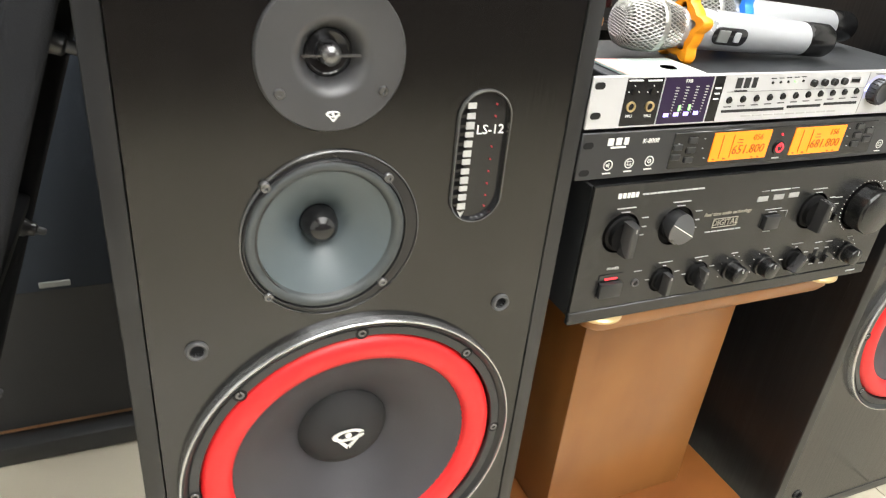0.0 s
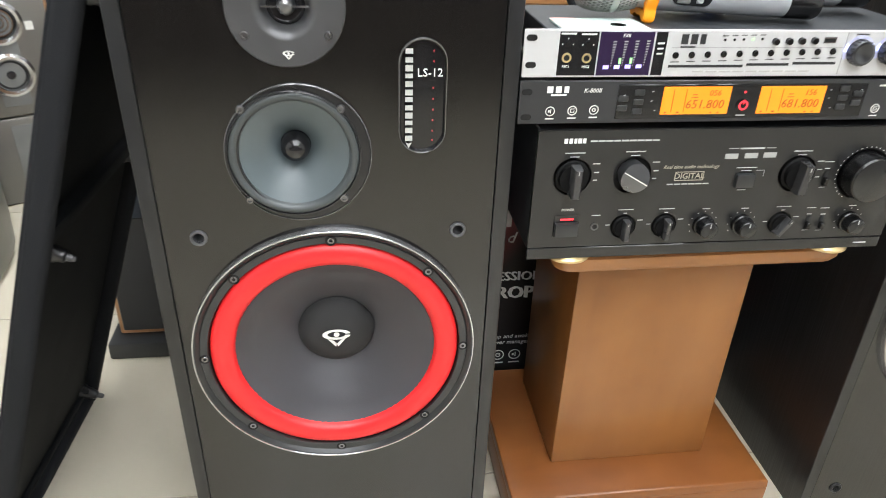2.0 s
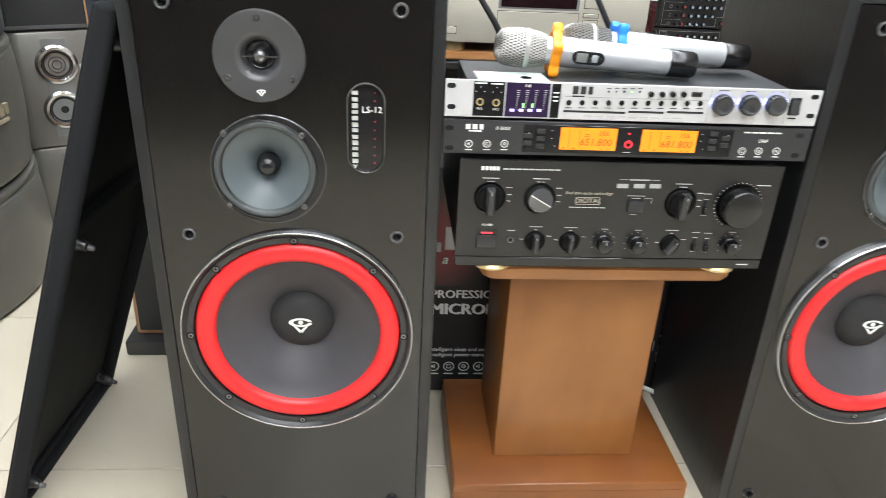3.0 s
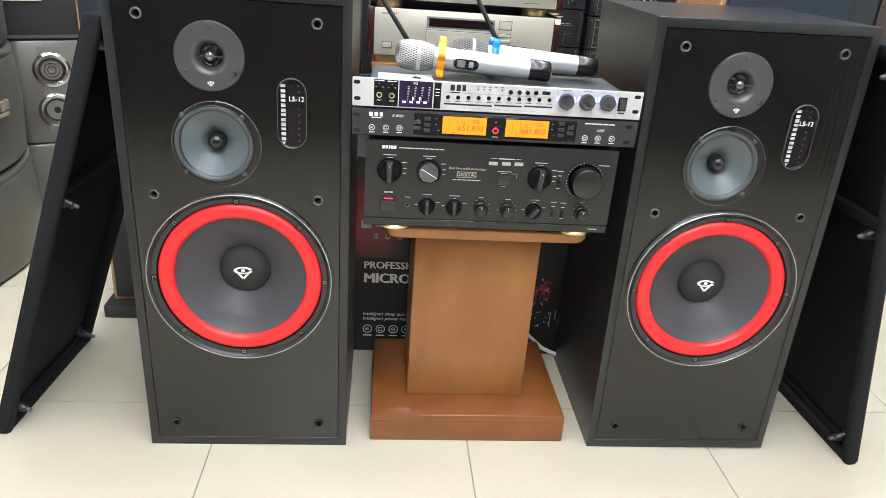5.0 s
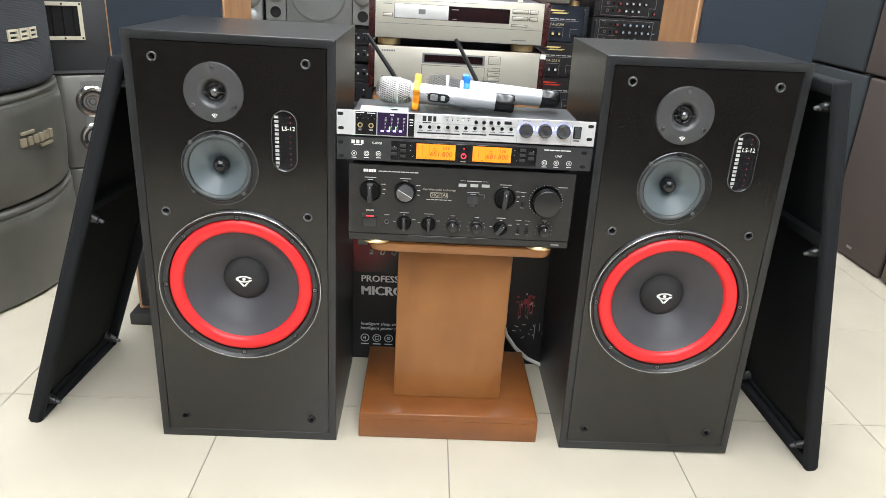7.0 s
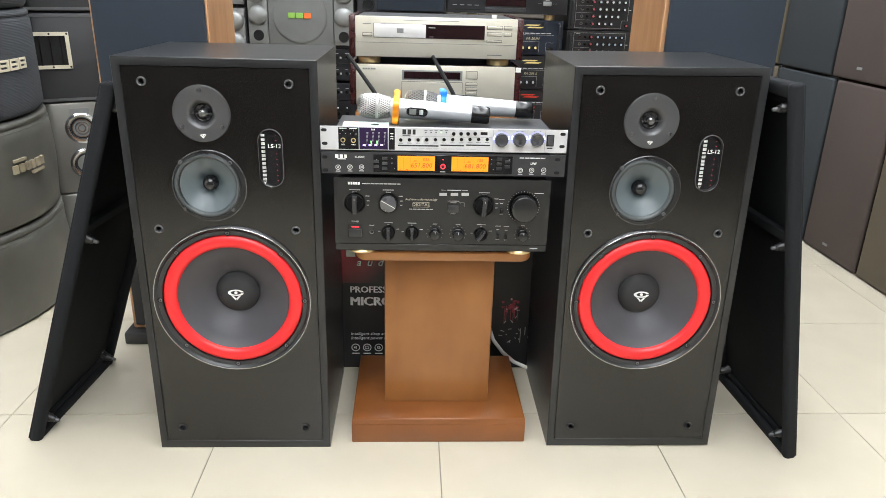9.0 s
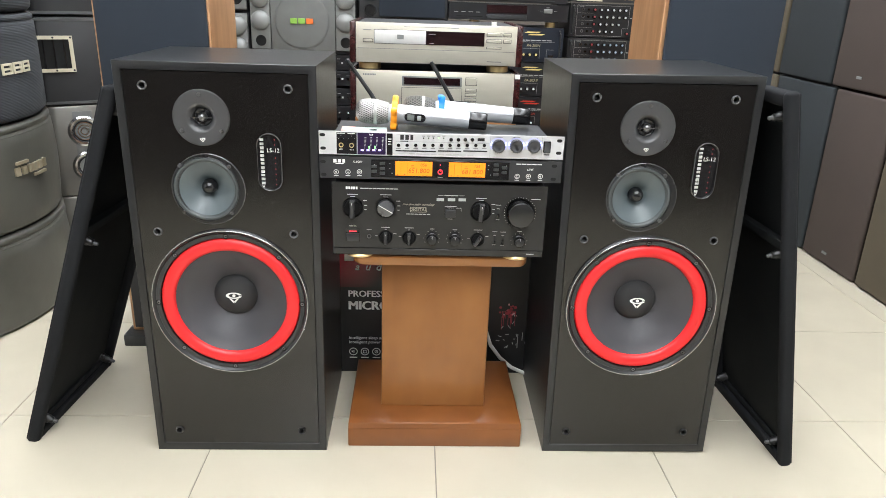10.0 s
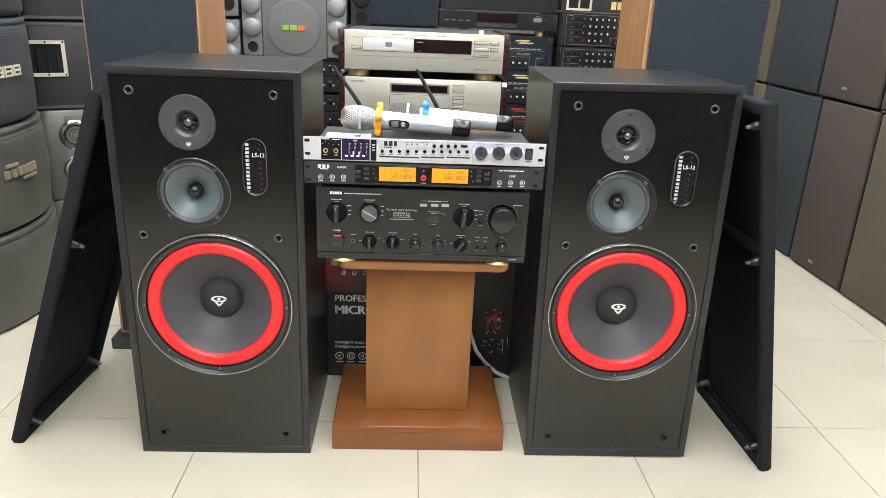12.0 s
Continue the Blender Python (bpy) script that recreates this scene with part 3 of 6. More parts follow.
# ---- grilles leaning on the speakers ----
def speaker_grille(m):
    """Local: x outward is -x, y along the width, z up the panel; outer face at x = 0, back towards +x."""
    t = thing("speaker_grille", "black cloth speaker grille standing on edge and leaning on a speaker", "speaker grille", m, "speaker grilles")
    Wd, H, D = 0.365, 0.862, 0.030
    bm = bmesh.new()
    box(bm, 0, 0.006, 0.004, Wd - 0.004, 0.004, H - 0.004, 0.003, 2)
    part("panel", bm, BLACKCLOTH, t)
    for d in ((0.003, D, 0.0, 0.022, 0.0, H), (0.003, D, Wd - 0.022, Wd, 0.0, H)):
        bx("rail", t, BLACKCLOTH, d, 0.008, 3)
    for d in ((0.005, D - 0.001, 0.016, Wd - 0.016, 0.001, 0.030), (0.005, D - 0.001, 0.016, Wd - 0.016, H - 0.030, H - 0.001)):
        bx("rail", t, BLACKCLOTH, d, 0.007, 3)
    for d in ((0.009, 0.017, 0.022, Wd - 0.022, 0.030, 0.046), (0.009, 0.017, 0.022, Wd - 0.022, H - 0.046, H - 0.030)):
        bx("inner_strip", t, INNER, d, 0.003, 2)
    bx("crossbar", t, INNER, (0.006, D - 0.006, 0.022, Wd - 0.022, 0.530, 0.553), 0.004, 2)
    bx("backing", t, INNER, (0.0062, 0.009, 0.022, Wd - 0.022, 0.024, H - 0.024))
    for z in (0.048, 0.519, 0.811):
        for y in (0.040, Wd - 0.040):
            bm = bmesh.new()
            lathe(bm, [(0.0140, 0.0), (0.0130, 0.004), (0.0105, 0.007), (0.0100, 0.016), (0.0080, 0.019), (0.0075, 0.026), (0.0050, 0.028)], 0, 0, 18)
            bmesh.ops.transform(bm, matrix=pose(0.010, y, z, 0, 0, -90), verts=bm.verts)
            peg = part("peg", bm, RIM2, t, "black plastic grille peg")
            bm = bmesh.new()
            lathe(bm, [(0.0046, 0.0270), (0.0044, 0.0340), (0.0036, 0.0365), (0.0022, 0.0375), (0, 0.0376)], 0, 0, 14)
            bmesh.ops.transform(bm, matrix=pose(0.010, y, z, 0, 0, -90), verts=bm.verts)
            part("peg_tip", bm, SOCKET, peg, "grey peg tip")
    return t


def leaning(foot, along, lean, side):
    """Pose of a panel that stands on its long lower edge: foot corner, yaw of the edge and lean to the side, in degrees."""
    return pose(*foot) @ pose(0, 0, 0, 0, 0, along) @ pose(0, 0, 0, 0, lean, 0) @ (Matrix.Identity(4) if side > 0 else Matrix.Diagonal((-1, 1, 1, 1)))


grille_a = speaker_grille(leaning((-0.314, 0.562, FZ), -3.6, 19.2, 1))
grille_b = copy_thing(grille_a, pose(1.4390, 0.850, FZ) @ pose(0, 0, 0, 0, 0, 2.0) @ pose(0, 0, 0, 0, -10.6, 0) @ pose(0, 0, 0, 0, 0, 180))


# ---- wooden stand ----
def wooden_stand():
    t = thing("pedestal_stand", "varnished brown wooden pedestal stand on the tiled floor", "stand", pose(0.627, 0.552, 0))
    bm = bmesh.new()
    box(bm, -0.201, 0.201, 0.0, 0.30, FZ, 0.044, 0.003, 2)
    part("base", bm, BASEWOOD, t, "darker red-brown base slab")
    bm = bmesh.new()
    def rect(w, y0, y1, z):
        return [(-w, y0, z), (w, y0, z), (w, y1, z), (-w, y1, z)]
    loft(bm, [rect(0.200, 0.001, 0.299, 0.0441), rect(0.1996, 0.0014, 0.2986, 0.0560), rect(0.1985, 0.0025, 0.2975, 0.0582), rect(0.1960, 0.005, 0.295, 0.0595), rect(0.135, 0.055, 0.262, 0.0655)])
    part("base_moulding", bm, BASEWOOD, t)
    bx("column", t, STANDWOOD, (-0.127, 0.117, 0.063, 0.255, 0.0656, 0.447), 0.003, 2)
    bm = bmesh.new()
    def rrect(w, y0, y1, z, c):
        p = []
        for cx, cy, a0 in ((w - c, y1 - c, 0), (-w + c, y1 - c, 90), (-w + c, y0 + c, 180), (w - c, y0 + c, 270)):
            p += [(cx + c * math.cos(radians(a0 + 22.5 * i)) + 0.0, cy + c * math.sin(radians(a0 + 22.5 * i)), z) for i in range(5)]
        return p
    loft(bm, [rrect(0.165, 0.012, 0.30, 0.447, 0.02), rrect(0.180, -0.004, 0.315, 0.451, 0.02), rrect(0.184, -0.008, 0.318, 0.458, 0.02), rrect(0.184, -0.008, 0.318, 0.469, 0.02), rrect(0.181, -0.005, 0.315, 0.4725, 0.02)])
    bm.faces.new([v for v in bm.verts][:20][::-1])
    part("top", bm, STANDWOOD, t)
    return t


wooden_stand()


# ---- electronics on the stand ----
def face_point(cx, cy, mid, per_x, top, slope, x0, per_z, height):
    return (cx - mid) * per_x, height - (cy - top - slope * (cx - x0)) * per_z


def ear_slot(parent, x, z, w=0.011, h=0.0062):
    bm = bmesh.new()
    o = stadium(w, h, 6)
    loft(bm, [[(x + a, -0.0004, z + b) for a, b in o], [(x + a * 0.9, -0.0002, z + b * 0.86) for a, b in o]])
    return part("ear_slot", bm, HOLE, parent, flat=True)


def round_icon(parent, x, z, r, kind):
    """White ring with a simple sign inside and a printed bar under it."""
    bm = bmesh.new()
    lathe(bm, [(r, -0.0004), (r, -0.0007), (r * 0.82, -0.0007), (r * 0.82, -0.0004)], x, z, 24)
    s = r * 0.42
    if kind == 0:
        box(bm, x - s, x - s * 0.2, -0.0007, -0.0004, z - s * 0.5, z + s * 0.5)
        box(bm, x + s * 0.1, x + s * 0.5, -0.0007, -0.0004, z - s, z + s)
    elif kind == 1:
        for d in ((-s, s, -s, -s * 0.7), (-s, s, s * 0.7, s), (-s, -s * 0.7, -s, s), (s * 0.7, s, -s, s * 0.1)):
            box(bm, x + d[0], x + d[1], -0.0007, -0.0004, z + d[2], z + d[3])
    else:
        lathe(bm, [(s, -0.0004), (s, -0.0007), (s * 0.65, -0.0007), (s * 0.65, -0.0004)], x, z, 14)
        box(bm, x - s * 0.12, x + s * 0.5, -0.0007, -0.0004, z - s * 0.1, z + s * 0.15)
    box(bm, x - r * 0.9, x + r * 0.9, -0.0006, -0.0003, z - r * 1.7, z - r * 1.45)
    return part("icon", bm, WHITE, parent, "white printed round icon", flat=True)


def effects_mixer():
    """Silver one-unit rack processor."""
    t = thing("karaoke_mixer", "silver rack karaoke mixer with lit blue knobs, on the receiver", "audio mixer", pose(0.6215, 0.534, 0.6875))
    H = 0.0465
    bx("case", t, CASEGREY, (-0.213, 0.213, 0.003, 0.150, 0.0005, 0.0415), 0.001)
    bx("front_panel", t, SILVER, (-0.2415, 0.2415, 0.0, 0.003, 0.0, H), 0.0008)

    def P(cx, cy):
        return face_point(cx, cy, 505, 0.000483, 215, 0.025, 5, 0.000445, H)
    for c in ((20, 233), (22, 292), (985, 258), (985, 313)):
        ear_slot(t, *P(*c))
    def pane(name, m, c0, c1, z0=0.002, z1=H - 0.002, label="", y=-0.0004):
        return bx(name, t, m, (P(c0, 0)[0], P(c1, 0)[0], y, 0.0005, z0, z1), 0, 1, label)
    jackpanel = pane("jack_panel", GLOSSBLK, 77, 158, label="glossy black jack panel")
    disp = pane("level_display", DISPLAYBLK, 161, 275, label="level display with its dim violet glow put into the colour")
    strip = pane("black_strip", GLOSSBLK, 279, 303)
    for cx, cy, nm in ((95, 278, "MIC1"), (137, 280, "MIC2")):
        x, z = P(cx, cy)
        turned("jack", jackpanel, GOLD, [(0.0048, -0.0003), (0.0046, -0.0018), (0.0034, -0.002), (0.0030, -0.0006), (0, -0.0006)], x, z, 18, "gold jack socket")
        turned("jack_hole", jackpanel, HOLE, [(0.0030, -0.0009), (0, -0.0009)], x, z, 14)
        text("jack_text", nm, x, z - 0.0085, 0.0034, WHITE, jackpanel, -0.0008)
        bars("tick", jackpanel, WHITE, [(x - 0.0058, x - 0.005, z + 0.0125, z + 0.0135), (x + 0.005, x + 0.0058, z + 0.0125, z + 0.0135), (x - 0.0004, x + 0.0004, z + 0.018, z + 0.019)], -0.0008)
        turned("trimmer", jackpanel, KNOB, [(0.0032, -0.0004), (0.003, -0.002), (0, -0.002)], x, z + 0.0135, 12)
        bars("print", jackpanel, WHITE, [(x - 0.0075, x + 0.0075, z + 0.0225, z + 0.0238)], -0.0008)
    text("display_text", "FX8", *P(216, 233), 0.0045, WHITE, disp, -0.0008)
    for k in range(4):
        x, z = P(180 + 23.5 * k, 301)
        bx("level_led", disp, PURPLELED, (x - 0.0028, x + 0.0028, -0.0008, -0.0004, z - 0.0017, z + 0.0017), 0, 1, "lit violet level segment")
        if k in (1, 2):
            bx("level_bar", disp, GREENLED, (x + 0.0012, x + 0.0034, -0.0008, -0.0004, z + 0.003, z + 0.0085), 0, 1, "lit green level segment")
        bars("scale", disp, DIMWHITE, [(x + 0.0045, x + 0.0055 + 0.0003 * j, z + 0.001 + 0.0026 * j, z + 0.0018 + 0.0026 * j) for j in range(10)], -0.0008)
    x, z = P(291, 262)
    bars("print", strip, WHITE, [(x - 0.0035, x + 0.0035, z + 0.004, z + 0.0055), (x - 0.003, x + 0.003, z - 0.001, z + 0.0003), (x - 0.003, x + 0.003, z - 0.006, z - 0.0047)], -0.0008)
    x, z = P(362, 244)
    bars("brand_print", t, MATTE, letter_blocks(3, x, z, 0.0275, 0.0098, 0.15) + [(x - 0.0135, x + 0.002, z - 0.0085, z - 0.0068)])
    for k in range(5):
        x, z = P(428 + 20.5 * k, 247)
        turned("led", t, GREENLED if k == 3 else KNOB, [(0.0013, 0), (0.0013, -0.0008), (0, -0.0012)], x, z, 10)
    bars("print", t, MATTE, [(P(428 + 20.5 * k, 0)[0] - 0.003, P(428 + 20.5 * k, 0)[0] + 0.003, P(428 + 20.5 * k, 238)[1] - 0.0004, P(428 + 20.5 * k, 238)[1] + 0.0004) for k in range(5)])
    for cx in (540, 570, 598, 627):
        x, z = P(cx, 253)
        turned("push_button", t, KNOB, [(0.0036, 0), (0.0035, -0.0035), (0.0029, -0.004), (0, -0.004)], x, z, 18, "black round push button")
    x, z = P(663, 253)
    b = bx("usb_port", t, CHROME, (x - 0.0068, x + 0.0068, -0.0006, 0.002, z - 0.0030, z + 0.0030))
    bx("usb_slot", b, HOLE, (x - 0.0058, x + 0.0058, -0.0008, 0.002, z - 0.0021, z + 0.0015))
    for k in range(11):
        x, z = P(327 + 35 * k, 279)
        turned("trim_pot", t, KNOB, [(0.0034, 0), (0.0034, -0.0005), (0.0026, -0.0005), (0.0024, -0.0022), (0, -0.0024)], x, z, 18, "small black trim control")
    bars("print", t, MATTE, [(P(327 + 35 * k, 0)[0] - 0.0045, P(327 + 35 * k, 0)[0] + 0.0045, P(327 + 35 * k, 293.5)[1] - 0.0004, P(327 + 35 * k, 293.5)[1] + 0.0004) for k in range(11)])
    bars("rule", t, MATTE, [(P(a, 0)[0], P(b, 0)[0], P((a + b) / 2, 305)[1] - 0.0013, P((a + b) / 2, 305)[1] + 0.0013) for a, b in ((315, 480), (488, 583), (592, 690))])
    bars("print", t, DIMWHITE, [(P(370 + 30 * k, 0)[0], P(394 + 30 * k, 0)[0], P(400, 317)[1] - 0.0007, P(400, 317)[1] + 0.0007) for k in range(9)])
    bars("divider", t, GREYPLASTIC, [(P(316, 0)[0], P(698, 0)[0], P(500, 266)[1] - 0.0002, P(500, 266)[1] + 0.0002), (P(701, 0)[0], P(702, 0)[0], 0.002, H - 0.002), (P(913, 0)[0], P(914, 0)[0], 0.002, H - 0.002)], -0.0003)
    for cx in (735, 808, 880):
        x, z = P(cx, 281)
        k = turned("rotary_knob", t, KNOBGREY, [(0.0128, -0.0005), (0.0126, -0.0085), (0.0120, -0.0102), (0.0095, -0.0106), (0.0085, -0.0100), (0, -0.0100)], x, z, 36, "dark knob in a blue-lit ring")
        bm = bmesh.new()
        dim, glint = bmesh.new(), bmesh.new()
        for a0 in range(-30, 210, 10):
            lit = a0 in (0, 10, 20, 150, 160, 170)
            quad((bm if a0 < 90 else glint) if lit else dim, [(x + rr * math.cos(radians(a)), -0.0006, z + rr * math.sin(radians(a))) for a, rr in ((a0, 0.0168), (a0 + 10, 0.0168), (a0 + 10, 0.0134), (a0, 0.0134))])
        part("light", bm, BLUELED, k, "glowing blue-white lamp", flat=True)
        part("light", glint, BLUELED, k, "glowing blue-white lamp", flat=True)
        part("light_ring", dim, DIMBLUE, k, "soft blue ring", flat=True)
        bm = bmesh.new()
        for j in range(18):
            a = 2 * math.pi * j / 18
            sweep(bm, [(x + 0.0127 * math.cos(a), -0.001, z + 0.0127 * math.sin(a)), (x + 0.0125 * math.cos(a), -0.0090, z + 0.0125 * math.sin(a))], 0.0007, 5)
        part("knob_ridges", bm, KNOB, k)
        bars("print", t, MATTE, [(x - 0.007, x + 0.007, H - 0.0042, H - 0.0034)])
    x, z = P(935, 286)
    s = bx("power_switch", t, GLOSSBLK, (x - 0.0075, x + 0.0075, -0.0015, 0.001, z - 0.0115, z + 0.0115), 0.001)
    bm = bmesh.new()
    loft(bm, [[(x - 0.0055, -0.001, z - 0.0095), (x + 0.0055, -0.001, z - 0.0095), (x + 0.0055, -0.001, z + 0.0095), (x - 0.0055, -0.001, z + 0.0095)], [(x - 0.0055, -0.006, z - 0.009), (x + 0.0055, -0.006, z - 0.009), (x + 0.0055, -0.002, z + 0.009), (x - 0.0055, -0.002, z + 0.009)]])
    part("rocker", bm, SATIN, s)
    bars("print", t, MATTE, [(x - 0.0055, x + 0.0055, z - 0.0165, z - 0.0145)])
    return t


def digit_text(parent, body, x, z, size):
    return text("lcd_digits", body, x, z, size, LCDINK, parent, -0.0026, shear=0.12)


def wireless_receiver():
    t = thing("wireless_receiver", "dark grey wireless microphone receiver with two orange displays", "receiver", pose(0.6215, 0.534, 0.6395))
    H = 0.0445
    bx("case", t, CASEGREY, (-0.213, 0.213, 0.003, 0.240, 0.001, H - 0.002), 0.001)
    bx("front_panel", t, RACKGREY, (-0.2415, 0.2415, 0.0, 0.003, 0.0, H), 0.0008)

    def P(cx, cy):
        return face_point(cx, cy, 505, 0.000483, 322, 0.022, 5, 0.00049, H)
    for c in ((20, 345), (22, 398), (972, 362), (972, 417)):
        ear_slot(t, *P(*c))
    x, z = P(90, 342)
    bars("brand_print", t, WHITE, letter_blocks(3, x - 0.001, z, 0.0245, 0.0066, 0.2) + [(x - 0.009, x + 0.007, z - 0.0062, z - 0.0047)])
    text("model_text", "K-800II", *P(160, 346), 0.0062, WHITE, t, shear=0.2)
    for k, cx in enumerate((73, 121, 168)):
        round_icon(t, *P(cx, 387), 0.0050, k)
    for k, cx in enumerate((820, 867, 917)):
        round_icon(t, *P(cx, 405), 0.0050, (k + 1) % 3)
    bars("print", t, WHITE, [(P(814, 0)[0] + 0.0105 * k, P(814, 0)[0] + 0.0092 + 0.0105 * k, P(870, 355)[1] - 0.0009, P(870, 355)[1] + 0.0009) for k in range(5)])
    text("band_text", "UHF", *P(872, 378), 0.0066, WHITE, t, shear=0.2)
    win = bx("display_window", t, GLOSSBLK, (P(216, 0)[0], P(786, 0)[0], -0.0012, 0.001, 0.0045, H - 0.004), 0.0006, 1, "glossy black display window")
    for c0, c1, cy, big, small in ((315, 467, 371, "651.800", "056"), (535, 686, 376, "681.800", "156")):
        x0, x1 = P(c0, 0)[0], P(c1, 0)[0]
        zc = P((c0 + c1) / 2, cy + 2)[1]
        l = bx("lcd", win, LCD, (x0, x1, -0.0020, -0.0010, zc - 0.0145, zc + 0.0145), 0, 1, "backlit orange display")
        digit_text(t, big, x0 + 0.0465, zc - 0.0042, 0.0132)
        digit_text(t, small, x0 + 0.056, zc + 0.0078, 0.0088)
        bars("lcd_marks", t, LCDINK, [(x0 + 0.011, x0 + 0.0114, zc - 0.012, zc + 0.012), (x0 + 0.0245, x0 + 0.0249, zc - 0.012, zc + 0.012), (x0 + 0.032, x0 + 0.037, zc + 0.006, zc + 0.0068), (x0 + 0.031, x0 + 0.038, zc + 0.003, zc + 0.0037), (x0 + 0.004, x0 + 0.006, zc - 0.013, zc - 0.0115), (x0 + 0.017, x0 + 0.020, zc - 0.013, zc - 0.0115), (x0 + 0.054, x0 + 0.056, zc - 0.0135, zc - 0.0122), (x0 + 0.062, x0 + 0.064, zc - 0.0135, zc - 0.0122)], -0.0026)
    x, z = P(500, 386)
    pb = turned("power_button", win, KNOB, [(0.0075, -0.001), (0.0072, -0.0026), (0.006, -0.003), (0, -0.003)], x, z, 24, "round button with a glowing red ring")
    turned("red_ring", pb, REDLED, [(0.0052, -0.0031), (0.0052, -0.0034), (0.0034, -0.0034), (0.0034, -0.0031)], x, z, 20)
    bx("red_bar", pb, REDLED, (x - 0.0006, x + 0.0006, -0.0034, -0.0031, z + 0.001, z + 0.006))
    turned("led", win, REDLED, [(0.0013, -0.001), (0.0012, -0.0018), (0, -0.002)], *P(500, 358), 10)
    bars("print", win, DIMWHITE, [(x - 0.005, x + 0.005, z - 0.0118, z - 0.0106)], -0.0016)
    for cx0, s in ((246, 1), (747, -1)):
        for dx, cy in ((-20, 364), (-20, 384), (18, 352), (18, 372), (18, 392)):
            x, z = P(cx0 + s * dx * 0.9, cy + (0 if s > 0 else 5))
            bx("key", win, SATIN, (x - 0.0052, x + 0.0052, -0.003, -0.001, z - 0.0030, z + 0.0030), 0.0006, 1, "small black key")
    bars("print", win, DIMWHITE, [(P(c, 0)[0], P(c + 4, 0)[0], P(c, y)[1], P(c, y)[1] + 0.0008) for c, y in ((228, 358), (228, 388), (290, 352), (290, 372), (300, 393), (697, 360), (697, 378), (706, 400), (770, 362), (770, 392))], -0.0016)
    for xb, xt, nm in ((-0.097, -0.207, 0), (0.072, -0.0200, 1)):
        bm = bmesh.new()
        sweep(bm, [(xb, 0.247, 0.028), (xb + 0.02 * (xt - xb), 0.248, 0.040), (xb + 0.5 * (xt - xb), 0.247, 0.130), (xt, 0.245, 0.207), (xt - 0.0007, 0.245, 0.2085)], [0.0062, 0.0062, 0.0048, 0.0040, 0.0025], 12)
        a = part("antenna", bm, SATIN, t, "thin black whip antenna")
        bm = bmesh.new()
        sweep(bm, [(xb, 0.240, 0.026), (xb, 0.256, 0.026)], 0.0065, 12)
        part("antenna_joint", bm, SATIN, a)
    return t


def pointer_knob(parent, x, z, r, turn=0.0, depth=0.016, label="black knob with a raised pointer bar"):
    """A round knob with a bar across it, sunk in a well whose shade is coloured in."""
    k = turned("pointer_knob", parent, KNOBDISC, [(r, 0.0052), (r, -0.0010), (r * 0.94, -0.0020), (r * 0.86, -0.0023), (r * 0.84, -depth * 0.35), (0, -depth * 0.35)], x, z, 32, label)
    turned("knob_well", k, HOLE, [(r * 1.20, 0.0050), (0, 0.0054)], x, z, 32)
    bm = bmesh.new()
    w = r * 0.27
    loft(bm, [[(-w, -depth * 0.3, -r * 0.98), (w, -depth * 0.3, -r * 0.98), (w, -depth * 0.3, r * 0.9), (-w, -depth * 0.3, r * 0.9)],
              [(-w * 0.9, -depth * 0.92, -r * 0.96), (w * 0.9, -depth * 0.92, -r * 0.96), (w * 0.9, -depth * 0.92, r * 0.86), (-w * 0.9, -depth * 0.92, r * 0.86)],
              [(-w * 0.6, -depth, -r * 0.9), (w * 0.6, -depth, -r * 0.9), (w * 0.6, -depth, r * 0.8), (-w * 0.6, -depth, r * 0.8)]])
    bmesh.ops.transform(bm, matrix=pose(x, 0, z) @ pose(0, 0, 0, 0, turn, 0), verts=bm.verts)
    part("pointer_bar", bm, KNOBBAR, k)
    bm = bmesh.new()
    box(bm, -r * 0.03, r * 0.03, -depth - 0.0003, -depth + 0.001, r * 0.55, r * 0.76)
    bmesh.ops.transform(bm, matrix=pose(x, 0, z) @ pose(0, 0, 0, 0, turn, 0), verts=bm.verts)
    part("index_line", bm, DIMWHITE, k, flat=True)
    return k


def ridged_knob(parent, x, z, r, turn, depth):
    """A grey metal knob whose face falls off to both sides of a slanting ridge."""
    bm = bmesh.new()
    n = 36
    ring = [(r * 0.88 * math.cos(2 * math.pi * i / n), r * 0.88 * math.sin(2 * math.pi * i / n)) for i in range(n)]
    back = [bm.verts.new((u, 0.005, v)) for u, v in ring]
    front = [bm.verts.new((u, -depth + (0.30 if v > 0 else 0.10) * abs(v), v)) for u, v in ring]
    for i in range(n):
        j = (i + 1) % n
        bm.faces.new((back[i], back[j], front[j], front[i]))
    bm.faces.new(front[:n // 2 + 1])
    bm.faces.new(front[n // 2:] + [front[0]])
    bmesh.ops.transform(bm, matrix=pose(x, 0, z) @ pose(0, 0, 0, 0, turn, 0), verts=bm.verts)
    bmesh.ops.recalc_face_normals(bm, faces=bm.faces)
    k = part("selector_knob", bm, KNOBSILVER, parent, "grey metal knob with a slanting ridge", flat=True)
    # black floor with the well's shade put into its colour
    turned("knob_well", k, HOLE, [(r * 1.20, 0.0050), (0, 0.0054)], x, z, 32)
    # highlight of the ridge, drawn as a white line
    bm = bmesh.new()
    box(bm, -r * 0.86, r * 0.86, -depth - 0.0004, -depth + 0.002, -0.0005, 0.0005)
    bmesh.ops.transform(bm, matrix=pose(x, 0, z) @ pose(0, 0, 0, 0, turn, 0), verts=bm.verts)
    part("index_line", bm, WHITE, k, "thin pale line standing in for the ridge's highlight", flat=True)
    return k


